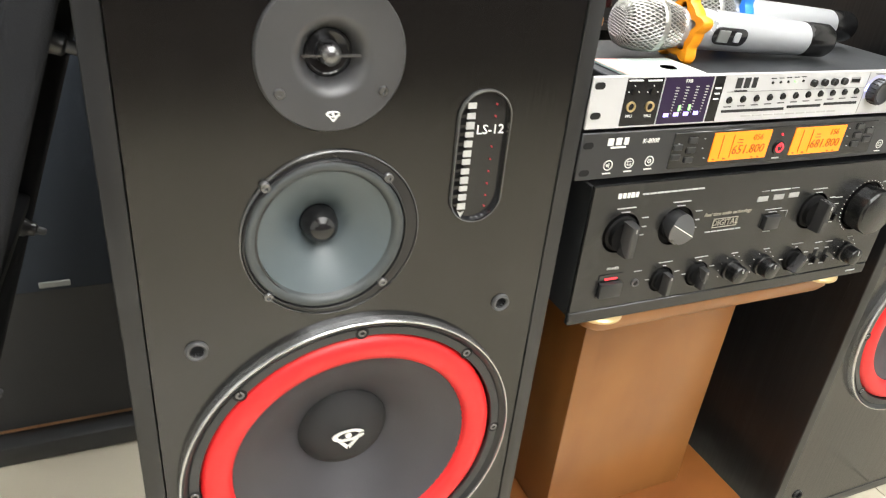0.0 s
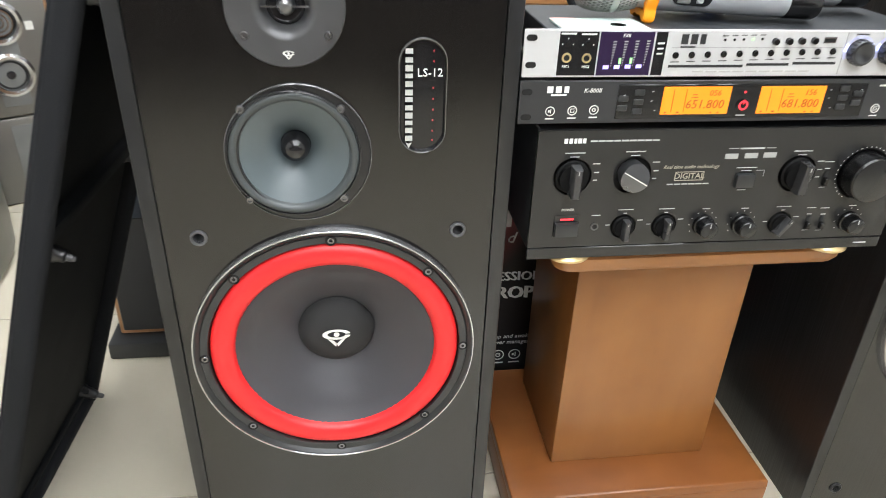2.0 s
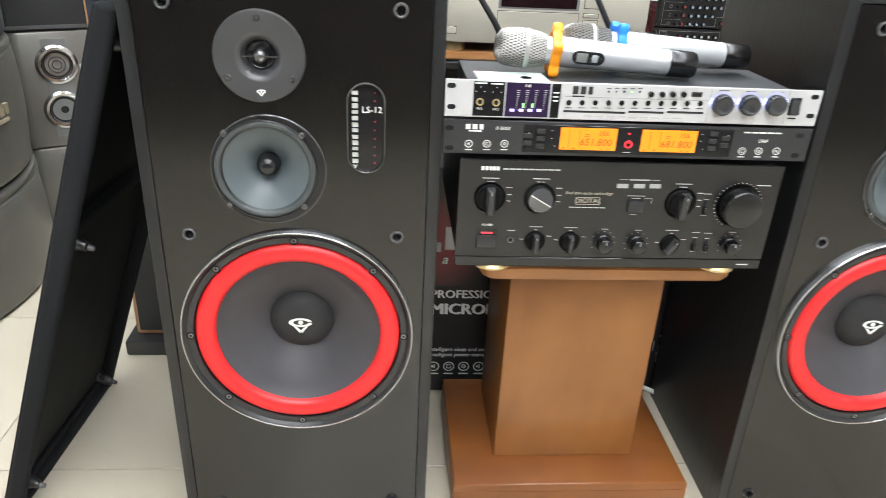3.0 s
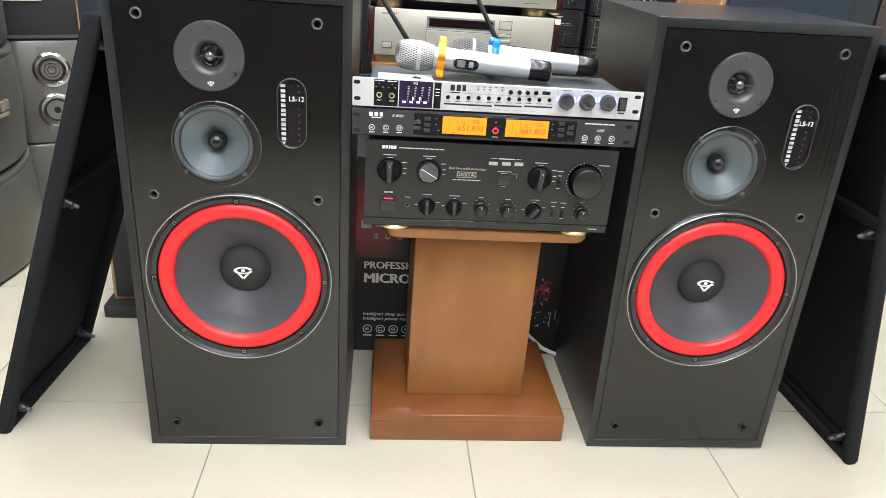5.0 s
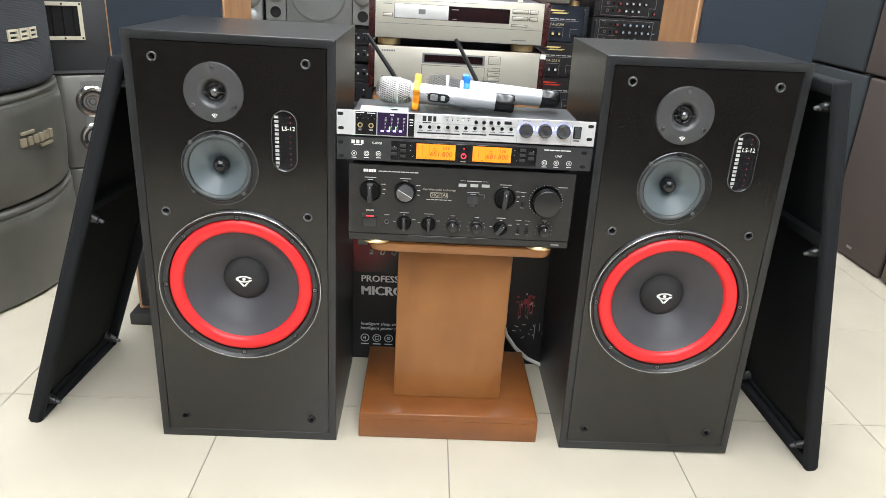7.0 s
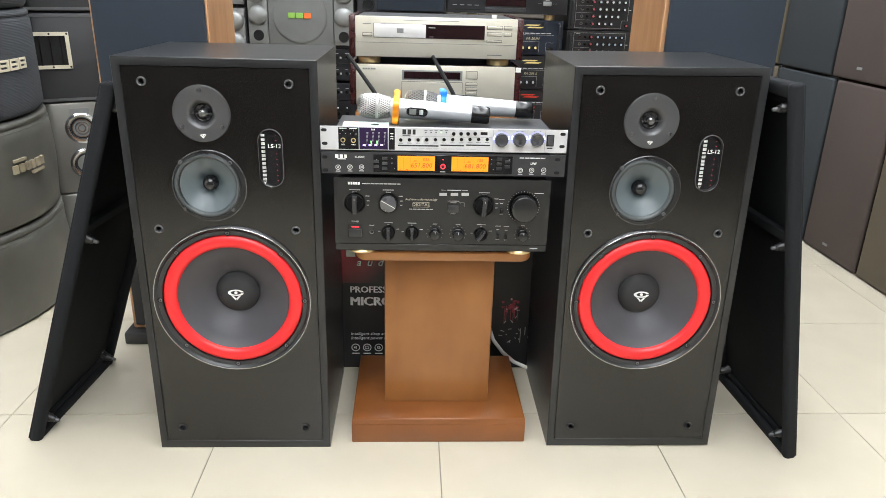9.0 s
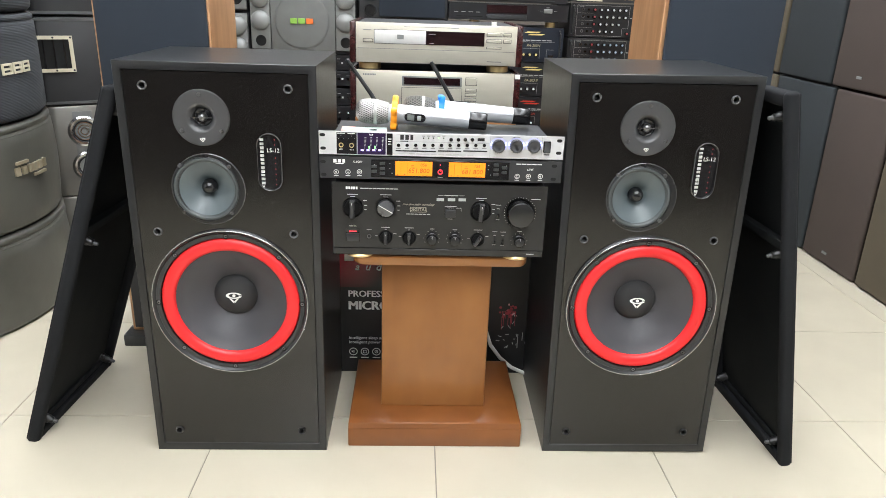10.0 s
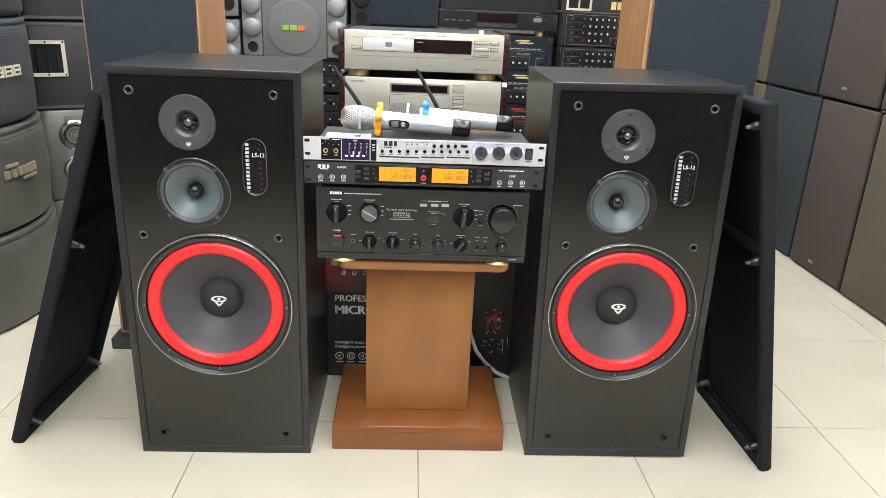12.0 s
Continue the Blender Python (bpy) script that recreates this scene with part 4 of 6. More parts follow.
def amplifier():
    t = thing("stereo_amplifier", "black stereo amplifier with many knobs, on the wooden stand", "amplifier", pose(0.6205, 0.532, 0.4797))
    W, H = 0.434, 0.1525
    hw = W / 2
    bx("chassis", t, CASEGREY, (-hw + 0.004, hw - 0.004, 0.006, 0.33, 0.004, H - 0.003), 0.0015)
    bx("lower_lip", t, AMPFACE, (-hw, hw, -0.0005, 0.006, 0.0, 0.0142), 0.001)

    def P(cx, cy):
        return face_point(cx, cy, 496, 0.000494, 424, 0.0136, 57, 0.000525, H)
    large = ((140, 523, 0.0185, 0), (275, 524, 0.0185, 30), (665, 535, 0.0190, 4))
    small = ((275, 643, 0.0128, 0), (372, 645, 0.0128, 0), (658, 652, 0.0125, 35))
    wells = [ring_pts(*P(cx, cy), r * 1.16, 28) for cx, cy, r, a in large + small] + [ring_pts(*P(828, 541), 0.0305, 40)]
    bm = bmesh.new()
    plate_with_holes(bm, [(-hw, 0.0155), (hw, 0.0155), (hw, H), (-hw, H)], wells, 0.0, 0.0045)
    part("front_panel", bm, AMPFACE, t, "black anodised front panel", flat=True)
    # black sheet behind the panel, coloured for the shade in the wells
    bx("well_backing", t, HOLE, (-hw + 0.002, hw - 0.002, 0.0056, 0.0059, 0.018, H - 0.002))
    for x in (-0.163, 0.163):
        bm = bmesh.new()
        lathe(bm, [(0.0, 0.0), (0.0268, 0.0), (0.0275, 0.0008), (0.0275, 0.0034), (0.0262, 0.0046), (0.0250, 0.0075), (0.0, 0.0075)], 0, 0, 32)
        for y in (0.0245, 0.29):
            b2 = bm.copy()
            bmesh.ops.transform(b2, matrix=pose(x, y, -0.0065, 90, 0, 0), verts=b2.verts)
            part("foot", b2, GOLD, t, "gold-coloured round foot")
        bm.free()
    x, z = P(138, 446)
    bars("brand_print", t, WHITE, letter_blocks(5, x, z, 0.0245, 0.0052, 0.18))
    bars("print", t, DIMWHITE, [(x + 0.016 + 0.0085 * k, x + 0.0235 + 0.0085 * k, z - 0.0012, z + 0.0004) for k in range(9)])
    for cx, cy, r, a in large:
        xx, zz = P(cx, cy)
        if a == 30:
            ridged_knob(t, xx, zz, r, a, 0.012)
        else:
            pointer_knob(t, xx, zz, r, a, 0.021, "large black knob with a raised pointer bar")
        bars("print", t, DIMWHITE, [(xx - 0.011, xx + 0.011, zz + 0.0265, zz + 0.0275), (xx - 0.005, xx + 0.005, zz + 0.0222, zz + 0.0230), (xx + 0.021, xx + 0.029, zz + 0.014, zz + 0.015), (xx + 0.0235, xx + 0.029, zz + 0.004, zz + 0.005), (xx + 0.0235, xx + 0.028, zz - 0.005, zz - 0.004)])
    for cx, cy, r, a in small:
        xx, zz = P(cx, cy)
        pointer_knob(t, xx, zz, r, a, 0.015)
        bars("print", t, DIMWHITE, [(xx - 0.009, xx + 0.009, zz + 0.0205, zz + 0.0214), (xx - 0.002, xx + 0.002, zz + 0.0162, zz + 0.0169), (xx + 0.0155, xx + 0.022, zz + 0.007, zz + 0.0078), (xx - 0.021, xx - 0.016, zz + 0.002, zz + 0.0028)])
    for cx, cy in ((467, 647), (562, 650), (832, 655)):
        xx, zz = P(cx, cy)
        k = turned("tone_knob", t, KNOB, [(0.0125, 0.0), (0.0122, -0.004), (0.0108, -0.005), (0.0104, -0.016), (0.0098, -0.0172), (0.0090, -0.0177)], xx, zz, 28, "small round black knob")
        turned("knob_face", k, AMPFACE, [(0.0092, -0.0176), (0.0086, -0.0180), (0, -0.0181)], xx, zz, 28)
        bx("index_line", k, DIMWHITE, (xx - 0.0004, xx + 0.0004, -0.0187, -0.0179, zz + 0.004, zz + 0.009))
        bars("print", t, DIMWHITE, [(xx - 0.0045, xx + 0.0045, zz + 0.0195, zz + 0.0203)] + [(xx + 0.0165 * math.sin(radians(b)) - 0.0004, xx + 0.0165 * math.sin(radians(b)) + 0.0004, zz + 0.0165 * math.cos(radians(b)) - 0.0004, zz + 0.0165 * math.cos(radians(b)) + 0.0004) for b in range(-120, 121, 30)])
    xx, zz = P(828, 541)
    v = turned("volume_knob", t, KNOB, [(0.0270, 0.005), (0.0268, -0.019), (0.0258, -0.0215), (0.0245, -0.0222)], xx, zz, 64, "large round black volume knob")
    turned("knob_face", v, AMPFACE, [(0.0248, -0.0221), (0.0235, -0.0226), (0, -0.0227)], xx, zz, 64, "satin dark grey face")
    bm = bmesh.new()
    for b in range(-150, 151, 10):
        sweep(bm, [(xx + 0.0322 * math.sin(radians(b)), -0.0004, zz + 0.0322 * math.cos(radians(b))), (xx + 0.0322 * math.sin(radians(b)), -0.0007, zz + 0.0322 * math.cos(radians(b)))], 0.00055, 6)
    part("dial_dots", bm, WHITE, t, "ring of white dial dots", flat=True)
    bars("print", t, DIMWHITE, [(xx + 0.021, xx + 0.040, zz + 0.0285, zz + 0.0297)])
    # buttons
    for cx in (497, 543, 587):
        xx, zz = P(cx, 490)
        bx("lit_window", t, FAINT, (xx - 0.0075, xx + 0.0075, -0.0006, 0.001, zz - 0.0030, zz + 0.0030), 0.0003, 1, "small pale indicator window")
    xx, zz = P(542, 474)
    bars("print", t, DIMWHITE, [(xx - 0.027, xx - 0.016, zz, zz + 0.0005), (xx + 0.016, xx + 0.027, zz, zz + 0.0005), (xx - 0.014, xx + 0.014, zz - 0.0006, zz + 0.0009)])
    xx, zz = P(540, 545)
    bx("push_button", t, SATIN, (xx - 0.0105, xx + 0.0105, -0.005, 0.001, zz - 0.0080, zz + 0.0080), 0.001, 2, "square black push button")
    bars("print", t, DIMWHITE, [(xx - 0.012, xx + 0.012, zz + 0.0145, zz + 0.0153), (xx - 0.006, xx + 0.006, zz + 0.0112, zz + 0.0118), (xx + 0.0115, xx + 0.022, zz + 0.0112, zz + 0.0116), (xx + 0.0216, xx + 0.022, zz + 0.004, zz + 0.0116), (xx - 0.005, xx + 0.005, zz - 0.0122, zz - 0.0115)])
    for cx, cy, h in ((737, 547, 0.018), (728, 653, 0.016), (763, 655, 0.016)):
        xx, zz = P(cx, cy)
        s = bx("slide_slot", t, HOLE, (xx - 0.0026, xx + 0.0026, -0.0004, 0.001, zz - h / 2, zz + h / 2))
        bx("slide_tab", s, KNOB, (xx - 0.0021, xx + 0.0021, -0.006, 0.0, zz - h * 0.45, zz + h * 0.05), 0.0006)
        bars("print", t, DIMWHITE, [(xx - 0.0055, xx + 0.0055, zz + h * 0.5 + 0.010, zz + h * 0.5 + 0.0107), (xx - 0.003, xx + 0.003, zz + h * 0.5 + 0.002, zz + h * 0.5 + 0.0028), (xx - 0.0035, xx + 0.0035, zz - h * 0.5 - 0.003, zz - h * 0.5 - 0.0023)])
    xx, zz = P(140, 636)
    p = bx("power_button", t, SATIN, (xx - 0.0130, xx + 0.0130, -0.006, 0.001, zz - 0.0115, zz + 0.0050), 0.001, 2, "square black power button with a red light")
    bx("surround", p, GLOSSBLK, (xx - 0.0142, xx + 0.0142, -0.0010, 0.001, zz - 0.0128, zz + 0.0135))
    bx("red_light", p, REDLED, (xx - 0.0075, xx + 0.0075, -0.0016, -0.0008, zz + 0.0078, zz + 0.0097))
    text("power_text", "POWER", xx, zz + 0.020, 0.0042, WHITE, t)
    xx, zz = P(207, 640)
    j = turned("phones_jack", t, SCREW, [(0.0045, 0.0), (0.0044, -0.0015), (0.0032, -0.0018), (0.0028, 0.0), (0, 0.0)], xx, zz, 18, "headphone socket")
    turned("jack_hole", j, HOLE, [(0.0030, -0.0008), (0, -0.0008)], xx, zz, 14)
    bars("print", t, DIMWHITE, [(xx - 0.005, xx + 0.005, zz + 0.0135, zz + 0.0144)])
    xx, zz = P(408, 510)
    text("script_text", "Real time audio technology", xx, zz, 0.0058, TANGREY, t, shear=0.35)
    xx, zz = P(408, 531)
    f = bmesh.new()
    for d in ((-0.0165, 0.0165, 0.0046, 0.0052), (-0.0165, 0.0165, -0.0052, -0.0046), (-0.0165, -0.0159, -0.0046, 0.0046), (0.0159, 0.0165, -0.0046, 0.0046)):
        box(f, xx + d[0], xx + d[1], -0.0006, 0.0, zz + d[2], zz + d[3])
    part("text_frame", f, TANGREY, t, flat=True)
    text("digital_text", "DIGITAL", xx, zz, 0.0094, TANGREY, t)
    bars("print", t, DIMWHITE, [(xx - 0.024 + 0.0083 * k, xx - 0.0170 + 0.0083 * k, zz - 0.0100, zz - 0.0088) for k in range(6)])
    xx, zz = P(870, 705)
    bars("print", t, DIMWHITE, [(hw - 0.034, hw - 0.018, 0.0065, 0.0080)], -0.0010)
    return t


amplifier()
wireless_receiver()
effects_mixer()


# ---- the two microphones on the mixer ----
def handheld_microphone(m, ring_mat, label, ring_label, spin):
    """Local: the tail at x = +, the head at x = -, axis along x, z up; laid on its body at z = -0.0175."""
    t = thing("microphone", label, "microphone", m, "microphones")
    ax = pose(0, 0, 0, 0, 0, -90)

    def tub(name, mm, prof, parent=t, lab="", seg=32):
        bm = lathe(bmesh.new(), prof, 0, 0, seg)
        bmesh.ops.transform(bm, matrix=ax, verts=bm.verts)
        return part(name, bm, mm, parent, lab, angle=50)
    tub("body", MICBODY, [(0.0, -0.072), (0.0168, -0.072), (0.0196, -0.060), (0.0196, -0.050), (0.0186, 0.02), (0.0168, 0.092), (0, 0.092)])
    tub("end_cap", KNOB, [(0.0169, 0.0915), (0.0174, 0.0925), (0.0172, 0.124), (0.0155, 0.128), (0, 0.128)], lab="glossy black end cap")
    inner = tub("head_core", MESHDARK, [(0.0, -0.1355), (0.012, -0.1350), (0.0195, -0.1305), (0.0230, -0.1180), (0.0238, -0.106), (0.0230, -0.094), (0.0205, -0.081), (0.0182, -0.0725), (0, -0.0725)])
    # woven wire head
    bm = bmesh.new()
    prof = [(0.0125, -0.1372), (0.0205, -0.1318), (0.0232, -0.1240), (0.0245, -0.1140), (0.0249, -0.1060), (0.0245, -0.0970), (0.0232, -0.0880), (0.0215, -0.0800), (0.0196, -0.0725)]
    n = 38
    for s in (1, -1):
        for k in range(n):
            pts = []
            for i, (r, x) in enumerate(prof):
                a = 2 * math.pi * k / n + s * i * 0.17
                pts.append((x, r * math.cos(a), r * math.sin(a)))
            sweep(bm, pts, 0.00062, 4)
    for s in range(-5, 6):
        h = math.sqrt(max(0.0, 0.0135 ** 2 - (s * 0.0024) ** 2))
        if h > 0.001:
            sweep(bm, [(-0.1374, s * 0.0024, -h), (-0.1374, s * 0.0024, h)], 0.0006, 4)
            sweep(bm, [(-0.1374, -h, s * 0.0024), (-0.1374, h, s * 0.0024)], 0.0006, 4)
    part("wire_mesh", bm, MESHMETAL, t, "silver woven wire head")
    tub("head_band", MESHMETAL, [(0.0246, -0.1010), (0.0254, -0.1000), (0.0254, -0.0950), (0.0244, -0.0940)], lab="silver band round the head")
    # bumper ring with lobes
    outline = []
    for k in range(80):
        a = 2 * math.pi * k / 80
        r = 0.0265 + 0.0100 * max(0.0, math.cos(5 * (a - radians(90 + spin)))) ** 1.3
        outline.append((r * math.cos(a), r * math.sin(a)))
    bm = bmesh.new()
    loft(bm, [[(-0.066, -y * 0.66, z * 0.66) for y, z in outline], [(-0.066, y * -0.95, z * 0.95) for y, z in outline], [(-0.063, -y, z) for y, z in outline], [(-0.057, -y, z) for y, z in outline], [(-0.054, y * -0.95, z * 0.95) for y, z in outline], [(-0.054, -y * 0.66, z * 0.66) for y, z in outline]], close=False)
    part("anti_roll_ring", bm, ring_mat, t, ring_label)
    w = bmesh.new()
    o = stadium(0.043, 0.017, 8)
    loft(w, [[(a - 0.0175, -0.0182, b + 0.001) for a, b in o], [(a - 0.0175, -0.0196, b + 0.001) for a, b in o], [(a * 0.95 - 0.0175, -0.0202, b * 0.9 + 0.001) for a, b in o]])
    d = part("display", w, GLOSSBLK, t, "black oval display with a square key")
    bx("lcd", d, GREYPLASTIC, (-0.033, -0.019, -0.0208, -0.019, -0.005, 0.007), 0.0005)
    bx("key", d, KWHITEKNOB, (-0.013, -0.005, -0.0212, -0.019, -0.004, 0.006), 0.001)
    return t


handheld_microphone(pose(0.5855, 0.6030, 0.7560) @ pose(0, 0, 0, 8, 3.2, -3.0), ORANGE, "silver handheld microphone with an orange ring, lying on the mixer", "orange rubber anti-roll ring", 8)
handheld_microphone(pose(0.6800, 0.6460, 0.7600) @ pose(0, 0, 0, -128, 3.2, 1.5), BLUE, "silver handheld microphone with a blue ring, lying on the mixer", "blue rubber anti-roll ring", 128)

leaf = thing("leaflet", "printed pink and mint leaflet lying on the mixer", "leaflet", pose(0.466, 0.572, 0.7298, 0, 0, 1.5))
bx("sheet", leaf, PAPERMINT, (-0.045, 0.045, -0.027, 0.027, 0, 0.0018))
bx("pink_print", leaf, PAPERPINK, (-0.0445, -0.018, -0.0265, 0.0265, 0.0018, 0.0022))
bm = lathe(bmesh.new(), [(0.008, 0.0), (0.008, 0.0004), (0, 0.0004)], 0, 0, 20)
bmesh.ops.transform(bm, matrix=pose(0.018, -0.006, 0.0022, -90, 0, 0), verts=bm.verts)
part("round_logo", bm, MATTE, leaf)

# ---- printed carton behind the stand ----
c = thing("microphone_carton", "black printed carton with white lettering, standing behind the stand", "carton", pose(0.645, 0.895, 0))
bx("carton", c, CARD, (-0.300, 0.300, 0.0, 0.20, FZ, 0.495), 0.002)
bm = bmesh.new()
box(bm, -0.299, -0.100, -0.0012, 0.0, 0.250, 0.493)
part("red_print", bm, CARDRED, c, flat=True)
for dx, dy in ((-0.0009, -0.0014), (0.0, -0.0019), (0.0009, -0.0024)):
    text("headline_text", "PROFESSIONAL", -0.247 + dx, 0.231, 0.0256, CARTONWHITE, c, dy, align="LEFT")
    text("headline_text", "MICROPHONE", -0.247 + dx * 2, 0.1965, 0.0355, CARTONWHITE, c, dy, align="LEFT")
text("small_text", "Intelligent sleep and awaken system", -0.247, 0.1005, 0.0125, CARTONWHITE, c, -0.0014, align="LEFT", shear=0.2)
text("small_text", "Intelligent power management system", -0.247, 0.0875, 0.0125, CARTONWHITE, c, -0.0014, align="LEFT", shear=0.2)
for k, letter in enumerate("audio"):
    text("small_text", letter, -0.223 + 0.028 * k, 0.3085, 0.029, CARTONWHITE, c, -0.0020, shear=0.3, bold=0.01)
bars("brand_print", c, CARTONWHITE, [(-0.255, -0.231, 0.325, 0.345), (-0.224, -0.200, 0.330, 0.378), (-0.192, -0.168, 0.330, 0.378)], -0.0020)
for k in range(4):
    round_icon(c, -0.2345 + 0.0315 * k, 0.0585, 0.0115, k % 3).location.y = -0.001
rnd = random.Random(4)
bm = bmesh.new()
for k in range(22):
    x, z = 0.205 + rnd.uniform(-0.040, 0.055), 0.118 + rnd.uniform(-0.055, 0.060)
    a = rnd.uniform(0, 3.1)
    l = rnd.uniform(0.004, 0.012)
    sweep(bm, [(x, -0.001, z), (x + l * math.cos(a), -0.001, z + l * math.sin(a))], 0.0009, 4)
for x, z0, z1 in ((0.2165, 0.075, 0.118), (0.2402, 0.070, 0.112), (0.2290, 0.098, 0.122), (0.2480, 0.090, 0.104)):
    box(bm, x - 0.0008, x + 0.0008, -0.0014, 0.0, z0, z1)
part("white_print", bm, DIMWHITE, c, flat=True)
# a burst of red and pale drops on short stalks
red, pale = bmesh.new(), bmesh.new()
for k in range(34):
    a, d = rnd.uniform(0, 6.28), rnd.uniform(0.0, 0.030)
    x, z = 0.186 + d * math.cos(a), 0.186 + 0.75 * d * math.sin(a)
    y = -0.0012 - 0.00002 * k
    lathe(pale if k % 4 == 0 else red, [(rnd.uniform(0.0018, 0.0052) * (0.6 if k % 4 == 0 else 1.0), y), (0, y)], x, z, 8)
for k in range(7):
    x = 0.168 + 0.006 * k + rnd.uniform(-0.002, 0.002)
    box(red, x - 0.0007, x + 0.0007, -0.0012, 0.0, 0.186 - rnd.uniform(0.02, 0.065), 0.186)
part("red_figure", red, mat("red_figure_print", (0.34, 0.025, 0.045), 0.4, var=0.5, scale=60), c, flat=True)
part("pale_drops", pale, mat("pale_pink_print", (0.55, 0.30, 0.32), 0.4, var=0.3, scale=60), c, flat=True)

# ---- cable on the floor behind the stand ----
cb = thing("power_cable", "grey power cable hanging down behind the stand to the floor", "cable", pose(0, 0, 0))
bm = bmesh.new()
sweep(bm, [(0.735, 0.872, 0.36), (0.752, 0.872, 0.25), (0.766, 0.873, 0.150), (0.785, 0.873, 0.094), (0.812, 0.872, 0.057), (0.845, 0.868, 0.029), (0.885, 0.868, 0.010), (0.925, 0.872, 0.0002)], 0.0050, 10)
part("cord", bm, CABLE, cb)


# ---- stack of covered stage speakers ----
BARREL = Vector((-1.119, 1.303))


def barrel_point(angle, z, r):
    """Angle in degrees, from the x axis towards the y axis."""
    return (BARREL.x + r * math.cos(radians(angle)), BARREL.y + r * math.sin(radians(angle)), z)


def barrel_band(bm, angle, z, width, height, r, lean=0.0, depth=0.004):
    """A raised plate that follows the round front."""
    span = math.degrees(width / r)
    n = 4
    lo, hi = [], []
    for i in range(n + 1):
        a = angle - span / 2 + span * i / n
        d = lean * (i / n - 0.5)
        lo.append((a, z - height / 2 + d))
        hi.append((a, z + height / 2 + d))
    ring = lo + hi[::-1]
    inner = [bm.verts.new(barrel_point(a, zz, r - 0.004)) for a, zz in ring]
    outer = [bm.verts.new(barrel_point(a, zz, r + depth)) for a, zz in ring]
    m = len(ring)
    for i in range(m):
        bm.faces.new((inner[i], inner[(i + 1) % m], outer[(i + 1) % m], outer[i]))
    for i in range(n):
        bm.faces.new((outer[i], outer[i + 1], outer[m - 2 - i], outer[m - 1 - i]))
    return bm


def covered_speaker(z0, z1, r, bulge, material, label, slack):
    """A round-fronted speaker in a fitted cover: a soft roll at both rims, slack folds between."""
    t = thing("stage_speaker", label, "stage speaker", pose(0, 0, 0), "stacked stage speakers")
    n = 96
    prof = [(z0, -0.030), (z0 + 0.003, -0.012), (z0 + 0.010, -0.003), (z0 + 0.020, 0.0)]
    prof += [(z0 + 0.02 + (z1 - z0 - 0.05) * k / 8, bulge * math.sin(math.pi * k / 8)) for k in range(1, 9)]
    prof += [(z1 - 0.026, -0.004), (z1 - 0.022, -0.0055), (z1 - 0.018, -0.002), (z1 - 0.009, -0.002), (z1 - 0.003, -0.010), (z1, -0.028)]
    bm = bmesh.new()
    rings = []
    for z, d in prof:
        ring = []
        for i in range(n):
            a = 360.0 * i / n
            fold = slack * (math.sin(radians(3 * a) + 9 * z) + 0.6 * math.sin(radians(7 * a) - 17 * z)) if z0 + 0.015 < z < z1 - 0.03 else 0.0
            sag = 0.8 * slack * math.sin(radians(5 * a) + 3 * z0)
            ring.append(barrel_point(a, z + (sag if z0 + 0.015 < z < z1 - 0.004 else 0.0), r + d + fold))
        rings.append(ring)
    loft(bm, rings)
    bm.faces.new(list(bm.verts)[:n][::-1])
    part("cover", bm, material, t, angle=60)
    bm = bmesh.new()
    sweep(bm, [barrel_point(a, z1 - 0.031 + 0.8 * slack * math.sin(radians(5 * a) + 3 * z0), r - 0.0015) for a in range(-110, 81, 5)], 0.0022, 8)
    part("piping", bm, material, t)
    return t


WORN = mat("worn_grey_emblem", (0.10, 0.10, 0.09), 0.5)
TANMETAL = mat("tan_emblem", (0.36, 0.31, 0.22), 0.4, 0.3)


def logo(t, bands, material, label):
    bm = bmesh.new()
    for band in bands:
        barrel_band(bm, *band)
    part("logo_plate", bm, material, t, label, flat=True)


low = covered_speaker(FZ, 0.287, 0.543, 0.004, VINYL, "stage speaker in a worn olive-grey vinyl cover, on the floor", 0.0028)
logo(low, [(-5.5 + d, 0.167, 0.016, h, 0.5445) for d, h in ((-4.2, 0.026), (-2.1, 0.012), (0.0, 0.030), (2.0, 0.014), (4.0, 0.024))], WORN, "worn grey raised emblem")
mid = covered_speaker(0.288, 0.596, 0.541, 0.006, VINYL, "stage speaker in an olive-grey vinyl cover, stacked", 0.0022)
logo(mid, [(-3.0 + 1.35 * d, 0.463, w, 0.024, 0.547) for d, w in ((-5.6, 0.020), (-3.3, 0.017), (-1.2, 0.015), (0.7, 0.017), (2.9, 0.019), (5.0, 0.015))]
     + [(-8.0, 0.487, 0.052, 0.008, 0.547), (0.5, 0.439, 0.066, 0.008, 0.547)], TANMETAL, "raised tan logo blocks")
ribbed = covered_speaker(0.597, 0.897, 0.536, 0.001, VINYL2, "stage speaker with ribbed dark grey front, stacked", 0.0004)
bands = []
for d in (-5.2, 0.0, 5.2):
    bands += [(-1.0 + d, 0.750 + dz, 0.040, 0.006, 0.537) for dz in (-0.0125, 0.0, 0.0125)] + [(-1.0 + d + e, 0.750, 0.006, 0.031, 0.5372) for e in (-1.9, 1.9)]
logo(ribbed, bands, PALETRIM, "raised cream logo blocks")
covered_speaker(0.898, 1.200, 0.534, 0.001, VINYL2, "stage speaker with ribbed dark grey front, on top of the stack", 0.0004)


# ---- pewter speakers and horn speakers in the corner ----
CORNER = pose(-0.740, 1.718, 0) @ pose(0, 0, 0, 0, 0, 30)


